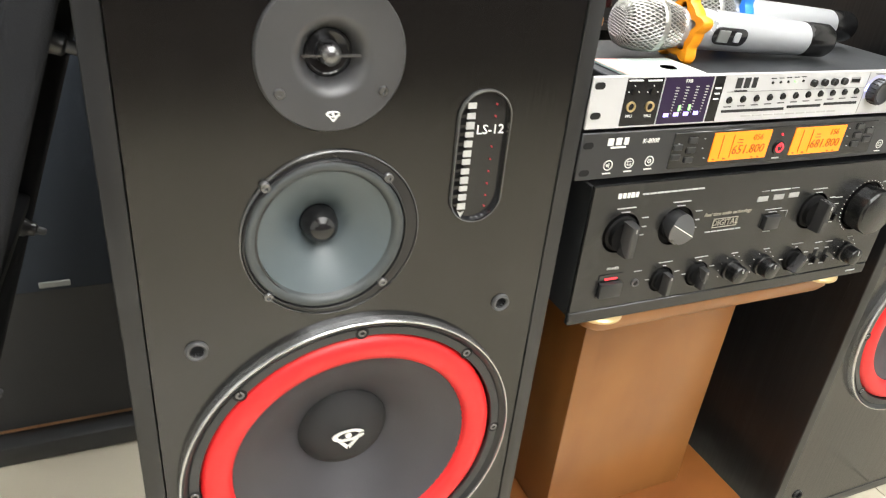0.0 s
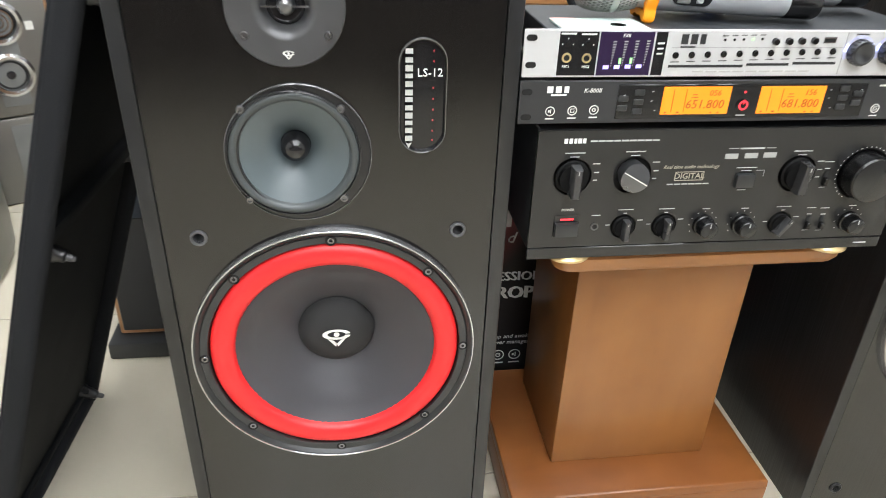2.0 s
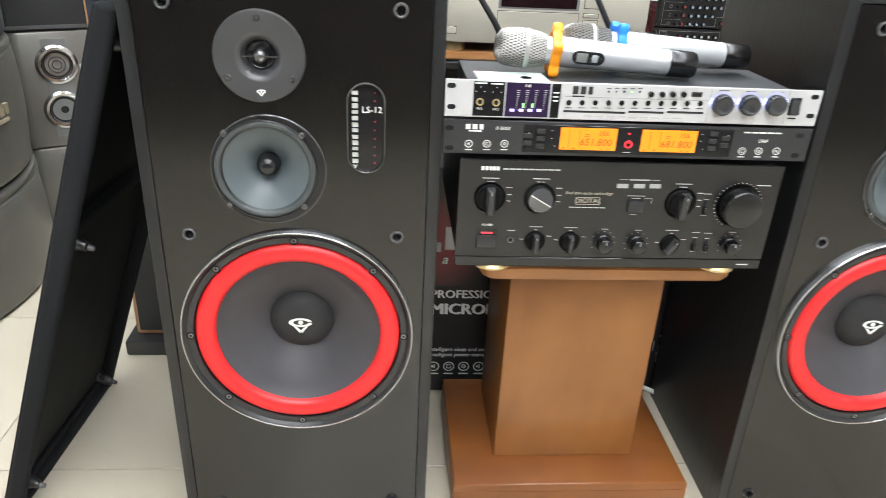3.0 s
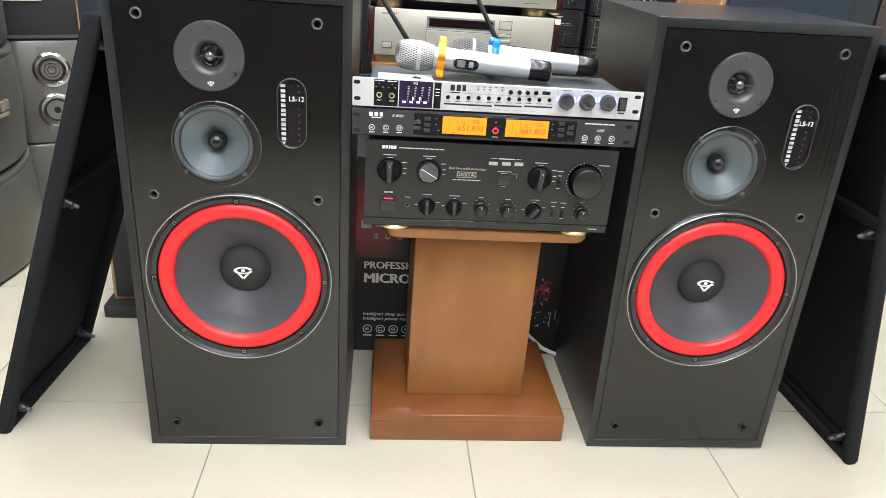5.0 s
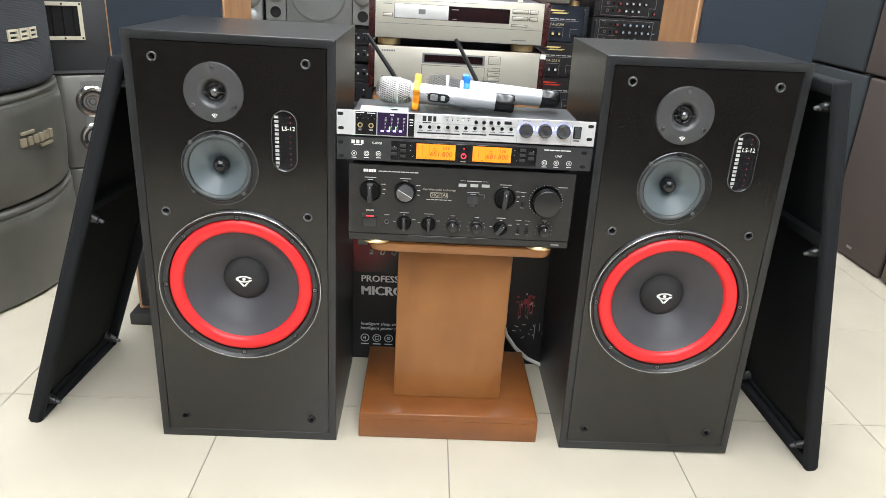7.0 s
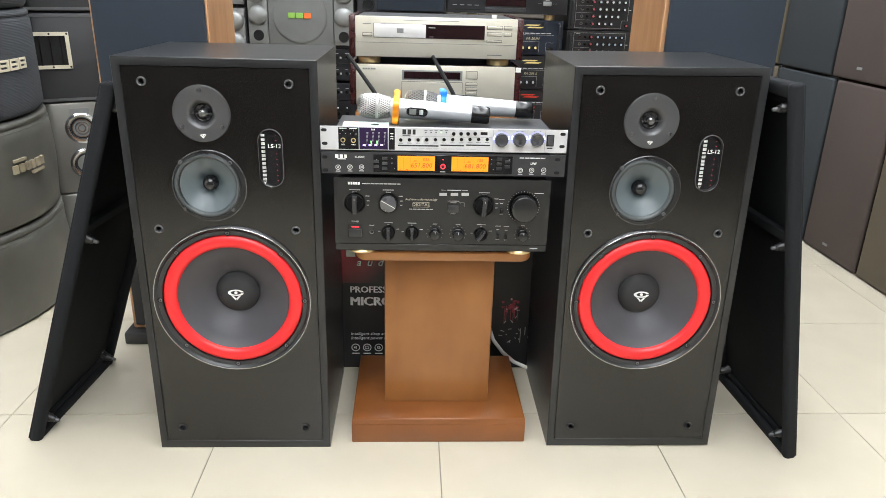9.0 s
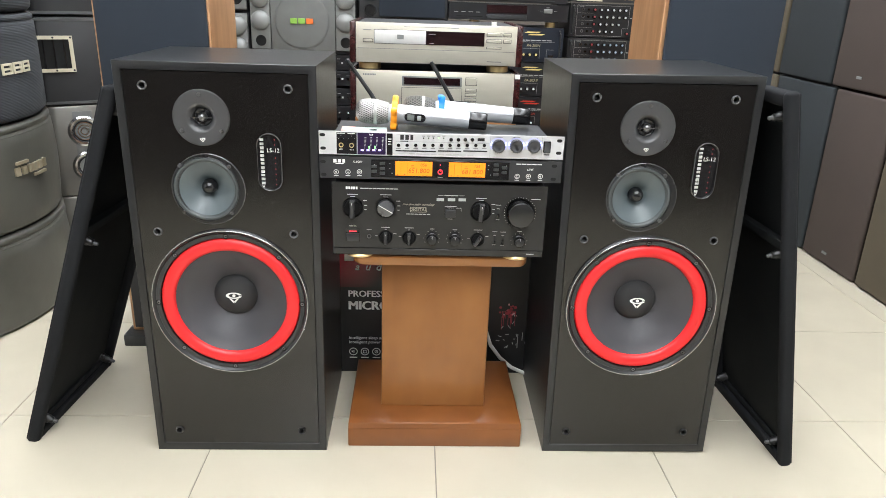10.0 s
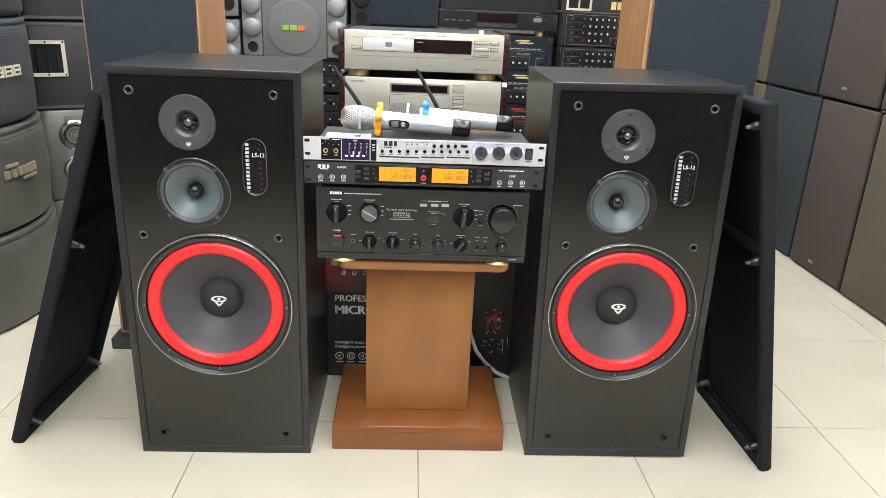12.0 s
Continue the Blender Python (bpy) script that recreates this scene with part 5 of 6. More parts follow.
def rounded_block(w, d, z0, z1, r):
    def outline(z, i):
        p = []
        for cx, cy, a0 in ((r, r, 180), (w - r, r, 270), (w - 0.01, d - 0.01, 0), (0.01, d - 0.01, 90)):
            rr = r if cy == r else 0.01
            p += [(cx + (rr - i) * math.cos(radians(a0 + 18 * k)), cy + (rr - i) * math.sin(radians(a0 + 18 * k)), z) for k in range(6)]
        return p
    bm = bmesh.new()
    loft(bm, [outline(z0, 0.006), outline(z0 + 0.005, 0), outline(z1 - 0.008, 0), outline(z1 - 0.002, 0.003), outline(z1, 0.009)])
    bmesh.ops.holes_fill(bm, edges=bm.edges[:], sides=40)
    return bm


def pewter_speaker(z0, z1, drivers):
    t = thing("pewter_speaker", "pewter-lacquered speaker with rounded edges, standing in the corner", "speaker", CORNER, "pewter speakers")
    part("cabinet", rounded_block(0.30, 0.26, z0, z1, 0.035), SILVERBOX, t)
    bx("centre_strip", t, GREYPLASTIC, (0.085, 0.150, -0.0015, 0.001, z0 + 0.03, z1 - 0.02), 0.0005, 1, "darker vertical strip")
    if drivers:
        bx("sticker", t, WHITE, (0.176, 0.194, -0.0012, 0.001, 0.452, 0.473), 0, 1, "small white sticker")
    for z, closed in drivers:
        d = turned("driver", t, CHROME, [(0.056, -0.001), (0.055, -0.004), (0.048, -0.008), (0.041, -0.006), (0.038, 0.0), (0.0, 0.0)], 0.118, z, 40, "bright-rimmed driver")
        turned("driver_cone", d, MATTE, [(0.0375, -0.002), (0.026, -0.001), (0.014, -0.0005), (0, -0.0008)], 0.118, z, 28)
        if closed:
            for r in (0.012, 0.022, 0.032):
                turned("guard_ring", d, CHROME, [(r + 0.0013, -0.003), (r + 0.0013, -0.005), (r - 0.0013, -0.005), (r - 0.0013, -0.003)], 0.118, z, 28)
        else:
            turned("dust_dome", d, DARKTRIM, [(0.011, -0.001), (0.009, -0.005), (0, -0.007)], 0.118, z, 20)
    return t


pewter_speaker(FZ, 0.234, [])
pewter_speaker(0.235, 0.567, [(0.475, True), (0.345, False)])


def horn_speaker(z0, z1, horn):
    t = thing("horn_speaker", "black speaker with a cream-framed horn, stacked on a pewter speaker", "speaker", CORNER, "horn speakers")
    part("cabinet", rounded_block(0.32, 0.26, z0, z1, 0.02), BLACKBOX, t)
    bx("edge_strip", t, SEAM, (-0.001, 0.31, -0.002, 0.0, z0 + 0.006, z0 + 0.016), 0.0006)
    bx("edge_strip", t, SEAM, (-0.001, 0.31, -0.002, 0.0, z1 - 0.014, z1 - 0.004), 0.0006)
    if horn:
        x0, x1, za, zb = -0.002, 0.119, 0.686, 0.809
        bm = bmesh.new()
        w = 0.012
        for d in ((x0, x1, zb - w, zb), (x0, x1, za, za + w), (x0, x0 + w, za + w, zb - w), (x1 - w, x1, za + w, zb - w)):
            box(bm, d[0], d[1], -0.006, 0.0, d[2], d[3])
        f = part("horn_frame", bm, PALETRIM, t, "cream horn frame")
        bx("horn_mouth", t, HOLE, (x0 + w, x1 - w, -0.0020, 0.0, za + w, zb - w))
        for k in range(3):
            xx = x0 + w + (x1 - x0 - 2 * w) * (k + 0.5) / 3
            bx("vane", f, GLOSSBLK, (xx - 0.002, xx + 0.002, -0.005, 0.0, za + w, zb - w))
        for xx in (x0 + 0.006, (x0 + x1) / 2, x1 - 0.006):
            for zz in (za + 0.006, zb - 0.006):
                turned("screw", f, HOLE, [(0.0035, -0.006), (0.003, -0.0072), (0, -0.0074)], xx, zz, 10)
    return t


horn_speaker(0.5675, 0.872, True)
horn_speaker(0.874, 1.15, False)


# ---- tall wood-sided towers behind the pair ----
def tower(x0, x1):
    t = thing("tower_speaker", "tall walnut-sided tower speaker with dark blue-grey cloth front", "tower speaker", pose((x0 + x1) / 2, 1.045, 0), "tower speakers")
    h = (x1 - x0) / 2
    bm = bmesh.new()
    box(bm, -h, h, 0.012, 0.285, 0.032, 1.28, 0.003)
    part("cabinet", bm, TEAK, t)
    bx("grille", t, NAVYCLOTH, (-h + 0.010, h - 0.004, -0.006, 0.0125, 0.292, 1.27), 0.005, 2, "stretched dark blue-grey cloth")
    bx("lower_panel", t, BLACKBOX, (-h + 0.010, h - 0.004, 0.004, 0.0125, 0.045, 0.290), 0.002, 1, "charcoal lower front panel")
    bx("nameplate", t, GREYPLASTIC, (h - 0.165, h - 0.125, -0.0085, -0.005, 0.300, 0.309), 0.001)
    bx("plinth", t, SATIN, (-h - 0.018, h + 0.018, -0.022, 0.30, FZ, 0.032), 0.006, 2, "black plinth foot")
    return t


tower(-0.247, 0.043)
tower(1.203, 1.516)


# ---- champagne player and amplifier behind the stand ----
RACKY = 1.17
r = thing("equipment_table", "orange-brown wooden board table with dark legs", "table", pose(0.623, RACKY, 0))
bx("board", r, BOARDWOOD, (-0.225, 0.235, 0.012, 0.36, 0.637, 0.655), 0.003)
for x in (-0.208, 0.218):
    for y in (0.03, 0.34):
        bx("leg", r, BLACKBOX, (x - 0.014, x + 0.014, y - 0.014, y + 0.014, FZ, 0.637))


def deck_feet(t, z0, z1, xs=(-0.185, 0.175)):
    for x in xs:
        for y in (0.045, 0.28):
            bm = lathe(bmesh.new(), [(0, 0.0), (0.030, 0.0), (0.031, 0.002), (0.031, (z1 - z0) - 0.003), (0.028, z1 - z0), (0, z1 - z0)], 0, 0, 32)
            bmesh.ops.transform(bm, matrix=pose(x, y, z0, 90, 0, 0), verts=bm.verts)
            part("foot", bm, GOLD, t, "thick gold foot")


def champagne_deck(z0, z1, feet, label, category, name):
    t = thing(name, label, category, pose(0.623, RACKY, 0))
    bx("panel", t, PALEGOLD, (-0.2205, 0.2205, 0.0, 0.008, z0, z1), 0.002, 2)
    bx("case", t, CASEGREY, (-0.2185, 0.2185, 0.008, 0.33, z0 + 0.002, z1 - 0.002))
    for s in (-1, 1):
        bx("side_panel", t, ROSEWOOD, (min(s * 0.221, s * 0.2375), max(s * 0.221, s * 0.2375), 0.002, 0.335, z0 - 0.002, z1 + 0.001), 0.002, 2, "glossy dark red wood side")
    deck_feet(t, z0 - feet, z0)
    return t


lower = champagne_deck(0.6755, 0.786, 0.0205, "champagne-coloured amplifier with dark wood sides", "amplifier", "champagne_amplifier")
bx("display_frame", lower, GREYPLASTIC, (-0.0935, 0.074, -0.0008, 0.001, 0.7455, 0.7725), 0.0004)
bx("display", lower, SMOKED, (-0.088, 0.0685, -0.0014, 0.001, 0.749, 0.7685), 0.0003, 1, "dark display window")
bx("flap", lower, PALEGOLD, (-0.0935, 0.074, -0.0016, 0.001, 0.688, 0.7405), 0.0006, 1, "hinged front flap")
bx("key", lower, PALEGOLD, (0.0845, 0.115, -0.002, 0.001, 0.752, 0.7715), 0.0008, 1, "wide flat key")
for z in (0.7375, 0.7245, 0.7115, 0.698):
    bx("key", lower, PALEGOLD, (0.0845, 0.115, -0.002, 0.001, z - 0.0035, z + 0.0035), 0.0008)
bx("key", lower, PALEGOLD, (-0.200, -0.178, -0.003, 0.001, 0.693, 0.706), 0.001)
bars("brand_print", lower, GREYPLASTIC, letter_blocks(8, -0.184, 0.774, 0.036, 0.0045, 0.1))
upper = champagne_deck(0.8065, 0.912, 0.0195, "champagne-coloured disc player with dark wood sides", "disc player", "disc_player")
bars("groove", upper, GREYPLASTIC, [(-0.216, 0.216, 0.8435, 0.8445)])
bx("drawer", upper, mat("pale_silver_drawer", (0.72, 0.71, 0.68), 0.3, 0.2, var=0.02), (-0.170, -0.030, -0.003, 0.001, 0.858, 0.893), 0.0015, 2, "pale disc drawer")
bars("drawer_mark", upper, GREYPLASTIC, [(-0.108, -0.090, 0.870, 0.882)], -0.0036)
bx("display", upper, SMOKED, (-0.029, 0.131, -0.002, 0.001, 0.857, 0.8935), 0.0008, 1, "dark red display window")
bars("print", upper, DIMWHITE, [(-0.022, -0.004, 0.8845, 0.886), (-0.020, -0.008, 0.861, 0.862)], -0.0026)
for x0, x1, z in ((0.138, 0.178, 0.889), (0.184, 0.204, 0.889), (0.138, 0.178, 0.872), (0.184, 0.204, 0.872)):
    bx("key", upper, PALEGOLD, (x0, x1, -0.003, 0.001, z - 0.004, z + 0.004), 0.001)
bx("key", upper, PALEGOLD, (0.138, 0.178, -0.002, 0.001, 0.852, 0.856), 0.0005)
bx("key", upper, PALEGOLD, (-0.200, -0.176, -0.003, 0.001, 0.861, 0.868), 0.001)
bars("print", upper, GREYPLASTIC, [(-0.200, -0.178, 0.891, 0.893), (0.14, 0.18, 0.816, 0.818), (-0.09, 0.06, 0.9025, 0.9035)])
for deck in (lower, upper):
    for ob in [o for o in deck.children if o.name.split(".")[0] in ("key", "flap", "drawer")]:
        cs = [Vector(q) for q in ob.bound_box]
        bx("key_gap", ob, CASEGREY, (min(q.x for q in cs) - 0.0011, max(q.x for q in cs) + 0.0011, -0.0007, 0.0008, min(q.z for q in cs) - 0.0011, max(q.z for q in cs) + 0.0011))
tagged(bx("price_tag", None, WHITE, (0.772, 0.786, 1.175, 1.178, 0.9131, 0.9225)), "small white paper tag standing on the player", "tag")
bx("sticker", lower, WHITE, (0.2222, 0.2362, 0.0008, 0.003, 0.772, 0.7845), 0, 1, "square white sticker")


# ---- shelf of gear along the back ----
GY = 2.0
sh = thing("display_bench", "long low black display bench", "bench", pose(0.70, GY, 0))
bx("top", sh, BLACKBOX, (-0.90, 0.90, -0.01, 0.45, 0.455, 0.480), 0.003)
for x in (-0.88, -0.3, 0.3, 0.88):
    bx("side", sh, BLACKBOX, (x - 0.012, x + 0.012, 0.0, 0.44, FZ, 0.455))
bx("back", sh, BLACKBOX, (-0.868, 0.868, 0.42, 0.44, FZ, 0.455))


def small_knob(parent, x, z, r, m, pale=None):
    k = turned("knob", parent, m, [(r, 0.0), (r * 0.95, -0.008), (r * 0.8, -0.009), (0, -0.009)], x, z, 12)
    if pale:
        turned("knob_cap", k, pale, [(r * 0.54, -0.0088), (r * 0.50, -0.0098), (0, -0.0098)], x, z, 10)
    return k


def gear_box(name, label, category, x0, x1, z0, z1, m, group=""):
    t = thing(name, label, category, pose(x0, GY, z0), group)
    W, H = x1 - x0, z1 - z0
    bx("case", t, CASEGREY, (0.004, W - 0.004, 0.005, 0.34, 0.003, H - 0.003))
    bx("front_panel", t, m, (0, W, 0.0, 0.005, 0.003, H), 0.001)
    for x in (0.04, W - 0.04):
        for y in (0.04, 0.28):
            bx("foot", t, MATTE, (x - 0.012, x + 0.012, y, y + 0.024, 0.0, 0.004))
    return t, W, H


def rail_handle(t, x, z0, z1):
    bm = bmesh.new()
    sweep(bm, [(x, 0.001, z0), (x, -0.014, z0 + 0.004), (x, -0.018, z0 + 0.012), (x, -0.018, z1 - 0.012), (x, -0.014, z1 - 0.004), (x, 0.001, z1)], 0.0035, 8)
    part("handle", bm, SATIN, t, "bent black rack handle")


def mixer_amplifier(z0, z1, caps):
    t, W, H = gear_box("mixer_amplifier", "black mixer amplifier with rows of small knobs", "amplifier", 1.158, 1.540, z0, z1, GEARBLK, "mixer amplifiers")
    rail_handle(t, 0.012, 0.012, H - 0.010)
    for r, n in enumerate((5, 5, 4, 3)):
        z = H - 0.0230 - 0.0265 * r
        turned("jack", t, SCREW, [(0.006, 0), (0.0055, -0.002), (0.004, -0.002), (0.0035, 0.0), (0, 0)], 0.050, z, 12)
        small_knob(t, 0.070, z, 0.0042, KNOB)
        small_knob(t, 0.0936, z, 0.0078, KNOB, KREDKNOB)
        for k in range(n):
            small_knob(t, 0.119 + 0.0237 * k, z, 0.0078, KNOB, caps)
    bars("panel_line", t, DIMWHITE, [(0.026, 0.230, H - 0.0085, H - 0.0078), (0.026, 0.206, 0.0085, 0.0092), (0.026, 0.0267, 0.0092, H - 0.0085), (0.2293, 0.230, 0.038, H - 0.0085), (0.206, 0.2067, 0.0085, 0.038), (0.2067, 0.230, 0.038, 0.0387), (0.028, 0.09, H - 0.0365, H - 0.036), (0.028, 0.09, H - 0.063, H - 0.0625), (0.028, 0.09, H - 0.0895, H - 0.089)])
    small_knob(t, 0.226, 0.020, 0.0075, KNOB, KREDKNOB)
    bars("print", t, DIMWHITE, [(0.233, 0.2405, H - 0.052, H - 0.049), (0.034, 0.050, H - 0.0125, H - 0.011)])
    return t


mixer_amplifier(0.4805, 0.6095, KWHITEKNOB)
mixer_amplifier(0.611, 0.727, KBLUEKNOB)
mixer_amplifier(0.728, 0.8445, KBLUEKNOB)
mixer_amplifier(0.8455, 0.9735, KWHITEKNOB)


def power_amplifier(z0, z1, face, accent, model):
    t, W, H = gear_box("power_amplifier", "dark navy power amplifier with a yellow logo", "amplifier", 0.748, 1.140, z0, z1, face, "power amplifiers")
    rail_handle(t, W - 0.016, 0.018, H - 0.010)
    bm = bmesh.new()
    for x0, x1, za, zb in ((0.250, 0.292, H - 0.0205, H - 0.0155), (0.262, 0.306, H - 0.0290, H - 0.0240)):
        box(bm, x0, x1, -0.001, 0.0, za, zb)
        quad(bm, [(x0 - 0.012, -0.0008, za), (x0, -0.0008, za), (x0, -0.0008, zb)])
        quad(bm, [(x1, -0.0008, za), (x1 + 0.012, -0.0008, zb), (x1, -0.0008, zb)])
    part("brand_print", bm, accent, t, flat=True)
    text("model_text", model, 0.276, H - 0.068, 0.0138, TANPRINT if accent is YELLOWPRINT else accent, t, -0.001, shear=0.25)
    bars("print", t, DIMWHITE, [(0.222, 0.358, H - 0.0545, H - 0.0538)] + [(0.224 + 0.021 * k, 0.241 + 0.021 * k, H - 0.0495, H - 0.0465) for k in range(6)] + [(0.222, 0.302, H - 0.079, H - 0.0784), (0.302, 0.3026, 0.013, H - 0.079), (0.329, 0.3296, 0.018, H - 0.082), (0.329, 0.358, H - 0.0826, H - 0.082)])
    for k in range(3):
        small_knob(t, 0.239 + 0.0245 * k, 0.0300, 0.0085, KNOB, YELLOWPRINT if face is GEARNAVY else KWHITEKNOB)
    bx("power_switch", t, GLOSSBLK, (0.336, 0.356, -0.004, 0.0, 0.016, 0.030), 0.001)
    return t


power_amplifier(0.4805, 0.6135, GEARBLK, REDPRINT, "PA-203N")
power_amplifier(0.6145, 0.7455, GEARBLK, YELLOWPRINT, "PA-203 II")
power_amplifier(0.7465, 0.878, GEARNAVY, YELLOWPRINT, "PA-203N")

# black disc deck on the amplifiers
t, W, H = gear_box("disc_deck", "black disc deck with a dark red display", "disc deck", 0.690, 1.150, 0.8965, 0.962, GEARBLK)
for x in (0.10, 0.40):
    bm = lathe(bmesh.new(), [(0, 0), (0.020, 0), (0.020, 0.018), (0, 0.018)], 0, 0, 20)
    bmesh.ops.transform(bm, matrix=pose(x, 0.04, -0.0182, 90, 0, 0), verts=bm.verts)
    part("foot", bm, GOLD, t, "gold foot")
bx("display", t, SMOKED, (0.145, 0.30, -0.002, 0.001, 0.030, 0.060), 0.0006)
bx("key_strip", t, CASEGREY, (0.145, 0.30, -0.003, 0.001, 0.008, 0.024), 0.001)
bars("print", t, DIMWHITE, [(0.02 + 0.028 * k, 0.036 + 0.028 * k, 0.030, 0.0318) for k in range(4)])
bx("cursor_key", t, GREYPLASTIC, (0.365, 0.398, -0.003, 0.001, 0.034, 0.050), 0.002, 2)
bars("cursor_print", t, DIMWHITE, [(0.345, 0.36, 0.042, 0.0425), (0.403, 0.418, 0.042, 0.0425), (0.374, 0.389, 0.054, 0.0555)])
bars("groove", t, HOLE, [(0.03, 0.13, 0.014, 0.016)])
t, W, H = gear_box("cassette_deck", "black deck with fine ribs, on top of the disc deck", "deck", 0.694, 1.144, 0.963, 1.06, GEARBLK)
for k in range(5):
    bx("rib", t, CASEGREY, (0.02, 0.40, -0.002, 0.001, 0.010 + 0.008 * k, 0.013 + 0.008 * k))
# framed horn box on the mixers
t, W, H = gear_box("horn_box", "black box with cream-framed openings and a yellow logo", "speaker", 1.158, 1.540, 0.975, 1.12, BLACKBOX)
f = bmesh.new()
for d in ((0.02, 0.118, 0.006, 0.014), (0.02, 0.028, 0.014, 0.10), (0.110, 0.118, 0.014, 0.10), (0.066, 0.072, 0.014, 0.10)):
    box(f, d[0], d[1], -0.004, 0.0, d[2], d[3])
part("horn_frame", f, PALETRIM, t)
bx("horn_mouth", t, HOLE, (0.028, 0.110, -0.0012, 0.0, 0.014, 0.10))
bars("brand_print", t, YELLOWPRINT, [(0.195, 0.214, 0.014, 0.042), (0.219, 0.238, 0.014, 0.042)])


# rack units under the grey speaker
def rack_unit(z0, z1, knobs):
    t, W, H = gear_box("rack_unit", "black rack effects unit with sockets and small knobs", "rack unit", -0.122, 0.337, z0, z1, GEARBLK, "rack units")
    for k in range(12):
        x = 0.03 + 0.036 * k
        if knobs:
            small_knob(t, x, H / 2 + 0.012, 0.006, KNOB, KWHITEKNOB)
            small_knob(t, x, H / 2 - 0.012, 0.006, KNOB)
        else:
            turned("jack", t, SCREW, [(0.007, 0), (0.0065, -0.002), (0.0045, -0.002), (0.004, 0.0), (0, 0)], x, H / 2, 12)
            bars("print", t, DIMWHITE, [(x + 0.010, x + 0.017, H / 2 - 0.004, H / 2 + 0.003), (x - 0.006, x + 0.006, H / 2 + 0.014, H / 2 + 0.0155)])
    return t


rack_unit(0.4805, 0.556, True)
rack_unit(0.557, 0.624, False)
rack_unit(0.6325, 0.692, False)
rack_unit(0.693, 0.7525, False)


def karaoke_speaker(x0, x1, z0, z1, cw):
    t = thing("karaoke_speaker", "mid-grey karaoke speaker with dome columns and a coloured logo", "speaker", pose(x0, GY, z0))
    W, H = x1 - x0, z1 - z0
    bx("cabinet", t, BLACKBOX, (0, W, 0.012, 0.30, 0, H), 0.003)
    bx("centre_grille", t, GREYCLOTH, (cw + 0.002, W - cw - 0.002, -0.004, 0.013, 0.008, H - 0.004), 0.004, 2, "mid-grey cloth grille")
    cx, cz, R = W / 2 - 0.004, 0.120, 0.104
    turned("round_bulge", t, GREYCLOTH, [(R, -0.0035), (R * 0.97, -0.007), (R * 0.9, -0.0085), (0, -0.010)], cx, cz, 56)
    for k, m in enumerate((GREENPRINT, GREENPRINT, ORANGEPRINT)):
        bx("logo_block", t, m, (cx - 0.043 + 0.030 * k, cx - 0.017 + 0.030 * k, -0.0135, -0.009, cz - 0.010, cz + 0.010), 0.001)
    for xa, xb in ((0.002, cw), (W - cw, W - 0.002)):
        c = bx("column", t, GREYPLASTIC, (xa, xb, -0.006, 0.013, 0.014, H - 0.004), 0.004, 2, "grey plastic column")
        xm = (xa + xb) / 2
        for z in (0.118, 0.200, 0.28):
            if z < H - 0.03:
                turned("dome", c, GREYDOME, [(0.036, -0.005), (0.035, -0.012), (0.030, -0.020), (0.018, -0.026), (0, -0.028)], xm, z, 28, "bulging mesh dome")
        turned("port", c, HOLE, [(0.020, -0.0065), (0.019, -0.0085), (0.0172, -0.0085), (0.0168, -0.0066), (0, -0.0066)], xm, 0.045, 24, "dark round port")
    return t


karaoke_speaker(-0.064, 0.336, 0.7535, 1.06, 0.076)
karaoke_speaker_low = thing("satellite_speaker", "small grey speaker with dome columns", "speaker", pose(-0.218, GY, 0.4805), "satellite speakers")


def satellite(t, H):
    bx("cabinet", t, BLACKBOX, (0, 0.146, 0.012, 0.25, 0, H), 0.003)
    bx("front", t, GREYPLASTIC, (0.003, 0.143, -0.004, 0.0125, 0.006, H - 0.006), 0.004, 2)
    z = 0.05
    turned("port", t, HOLE, [(0.026, -0.0045), (0.0245, -0.0068), (0.0225, -0.0068), (0.022, -0.0046), (0, -0.0046)], 0.105, z, 24)
    z += 0.085
    while z < H - 0.04:
        turned("dome", t, GREYDOME, [(0.036, -0.003), (0.035, -0.010), (0.030, -0.018), (0.018, -0.024), (0, -0.026)], 0.105, z, 28)
        z += 0.078


satellite(karaoke_speaker_low, 0.42)
satellite(thing("satellite_speaker", "small grey speaker with dome columns", "speaker", pose(-0.218, GY, 0.902), "satellite speakers"), 0.20)

t, W, H = gear_box("equipment_case", "plain black equipment case", "case", 0.346, 0.738, 0.4805, 0.884, GEARBLK)
t = thing("cloth_front_speaker", "black speaker with a blue-grey cloth front and a round port", "speaker", pose(0.346, GY, 0.885))
bx("cabinet", t, BLACKBOX, (0, 0.342, 0.010, 0.30, 0, 0.26), 0.004)
bx("grille", t, NAVYCLOTH, (0.078, 0.330, -0.004, 0.011, 0.014, 0.25), 0.004, 2)
turned("port", t, RIM, [(0.024, 0.0095), (0.022, 0.006), (0.019, 0.006), (0.0175, 0.0092)], 0.044, 0.035, 24)
turned("port_hole", t, HOLE, [(0.0178, 0.0090), (0, 0.0090)], 0.044, 0.035, 24)
turned("dome", t, SATIN, [(0.034, 0.0095), (0.030, -0.004), (0.018, -0.010), (0, -0.012)], 0.044, 0.105, 24)


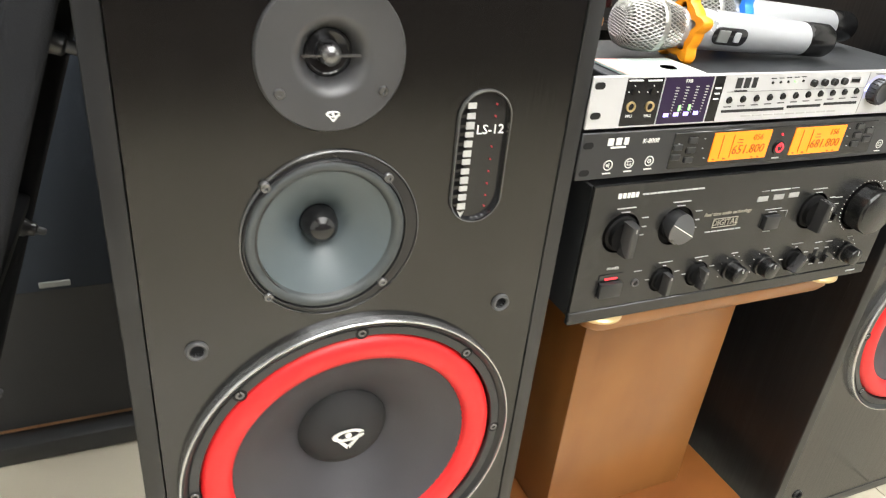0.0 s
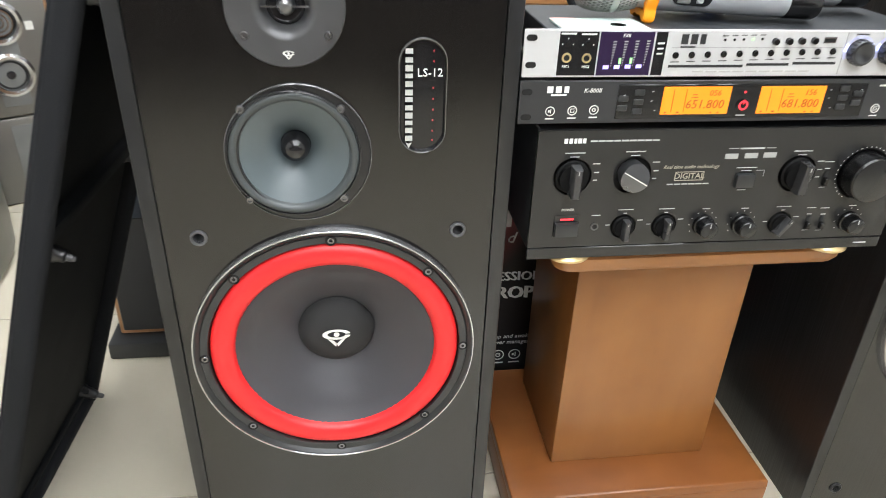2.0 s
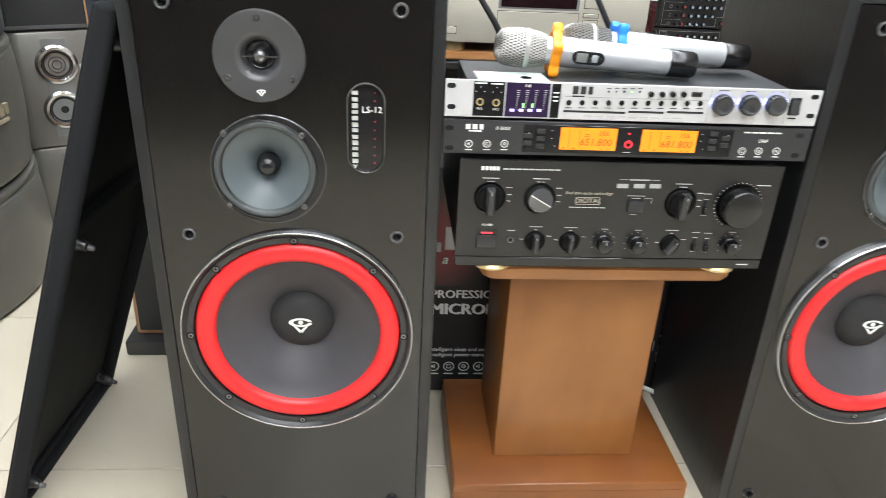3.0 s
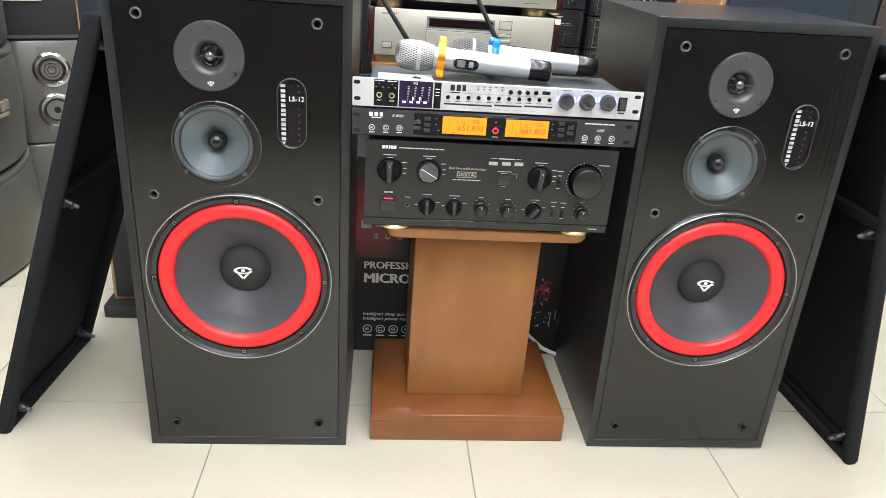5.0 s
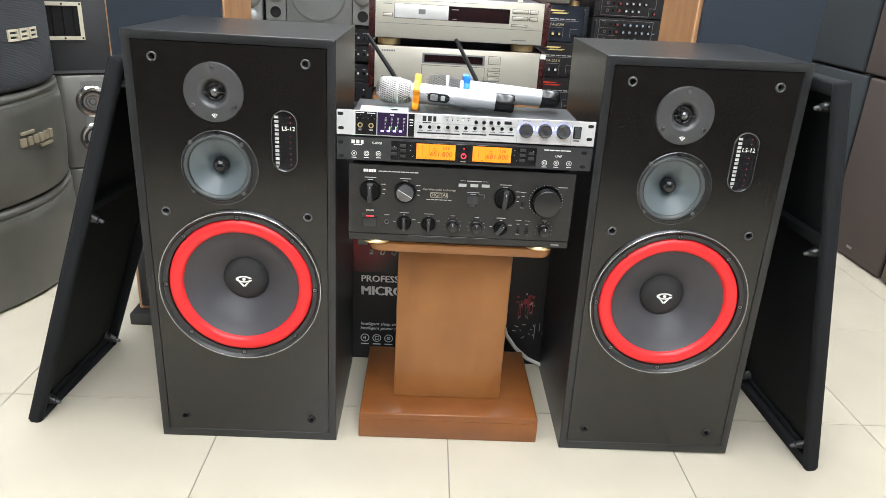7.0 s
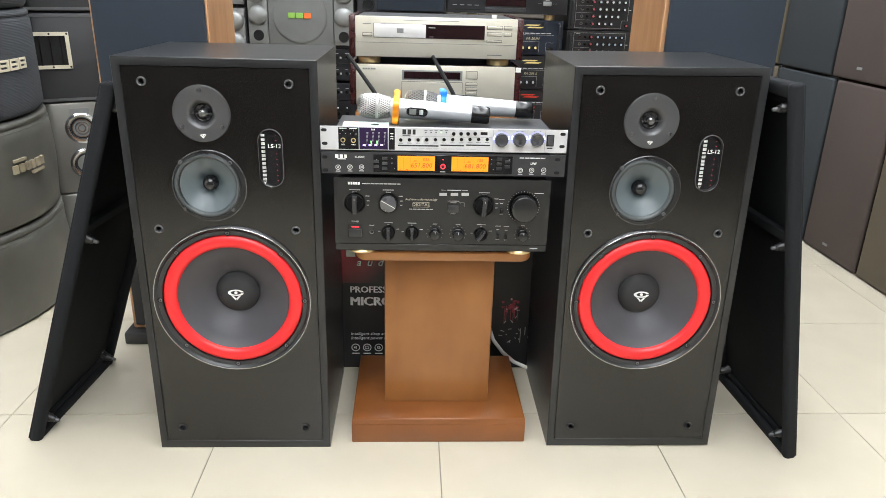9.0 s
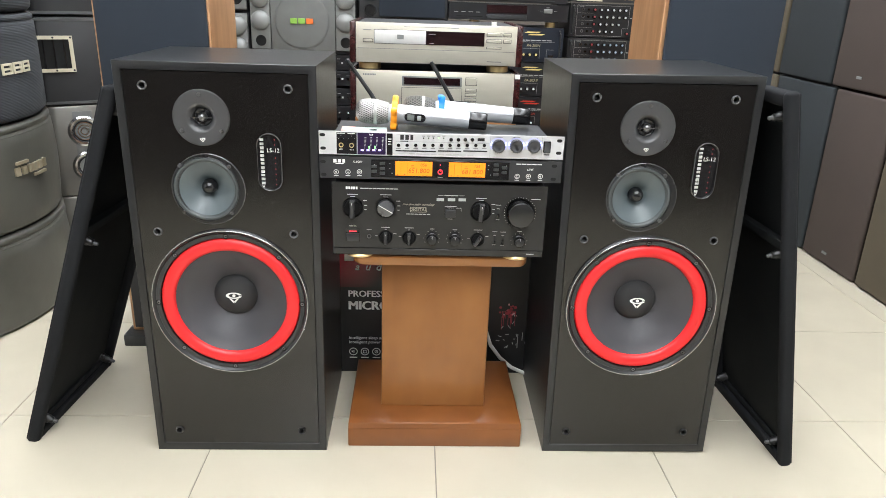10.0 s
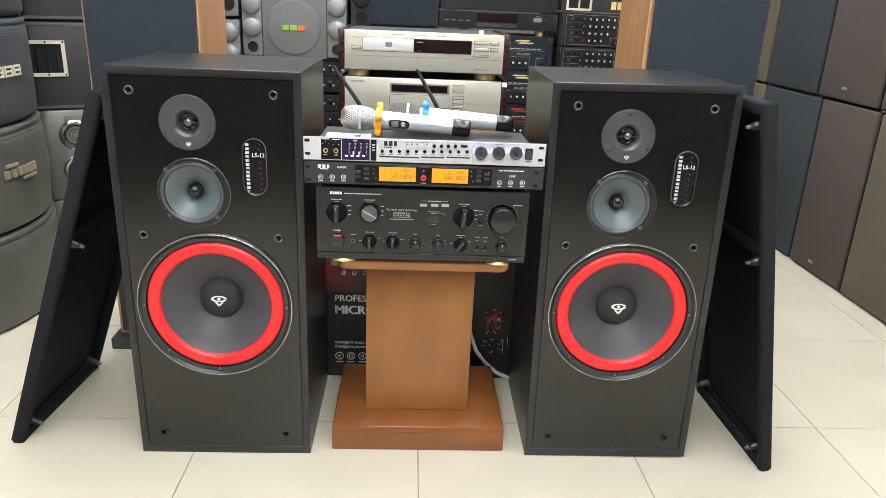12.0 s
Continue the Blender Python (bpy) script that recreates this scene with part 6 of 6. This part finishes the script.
# ---- stacked cloth-front speakers on the other side ----
def cloth_speaker(y0, y1, z0, z1, m, label, plate=None):
    t = thing("cloth_speaker", label, "speaker", pose(2.25, (y0 + y1) / 2, z0), "stacked cloth-front speakers")
    h, H = (y1 - y0) / 2, z1 - z0
    bx("cabinet", t, ROSEWOOD if m is BROWNCLOTH else BLACKBOX, (0.022, 0.36, -h, h, 0, H), 0.002)
    bx("grille", t, m, (0.0, 0.021, -h + 0.004, h - 0.004, 0.006, H - 0.004), 0.009, 3, "stretched cloth grille")
    if plate:
        bx("nameplate", t, GREYPLASTIC, (-0.003, 0.001, plate[0] - 0.016, plate[0] + 0.016, plate[1] - 0.005, plate[1] + 0.005), 0.001)


OL, BR, DK = "olive-brown cloth-front speaker in a stack", "dark brown cloth-front speaker in a stack", "charcoal cloth-front speaker in a stack"
for y0, y1, m, lab in ((0.80, 1.19, BROWNCLOTH, BR), (1.20, 1.588, OLIVECLOTH, OL), (1.600, 1.972, BROWNCLOTH, BR), (1.984, 2.45, DARKCLOTH, DK), (2.462, 2.86, OLIVECLOTH, OL)):
    cloth_speaker(y0, y1, FZ, 0.688, m, lab, (0.02, 0.05) if m is BROWNCLOTH else None)
for y0, y1, m, lab in ((0.80, 1.19, OLIVECLOTH, OL), (1.20, 1.61, BROWNCLOTH, BR), (1.622, 2.018, BROWNCLOTH, BR), (2.03, 2.463, DARKCLOTH, DK), (2.475, 2.86, OLIVECLOTH, OL)):
    cloth_speaker(y0, y1, 0.6885, 1.32, m, lab, (0.02, 0.052) if m is BROWNCLOTH else None)


# ---- floor tiles ----
PITCH = 0.5141
bm = bmesh.new()
box(bm, -PITCH / 2 + 0.0011, PITCH / 2 - 0.0011, -PITCH / 2 + 0.0011, PITCH / 2 - 0.0011, -0.010, 0.0, 0.0007)
tile_mesh = bpy.data.meshes.new("tile")
bm.to_mesh(tile_mesh)
bm.free()
tile_mesh.materials.append(TILE)
for i in range(-4, 6):
    for j in range(-11, 5):
        x, y = 0.1131 + PITCH * (i + 0.5), 0.6686 + PITCH * (j + 0.5)
        if RX0 - 0.2 < x < RX1 + 0.2 and RY0 - 0.2 < y < RY1 + 0.2:
            ob = new("tile", tile_mesh)
            ob.parent = floor
            ob.location = (x, y, FZ)
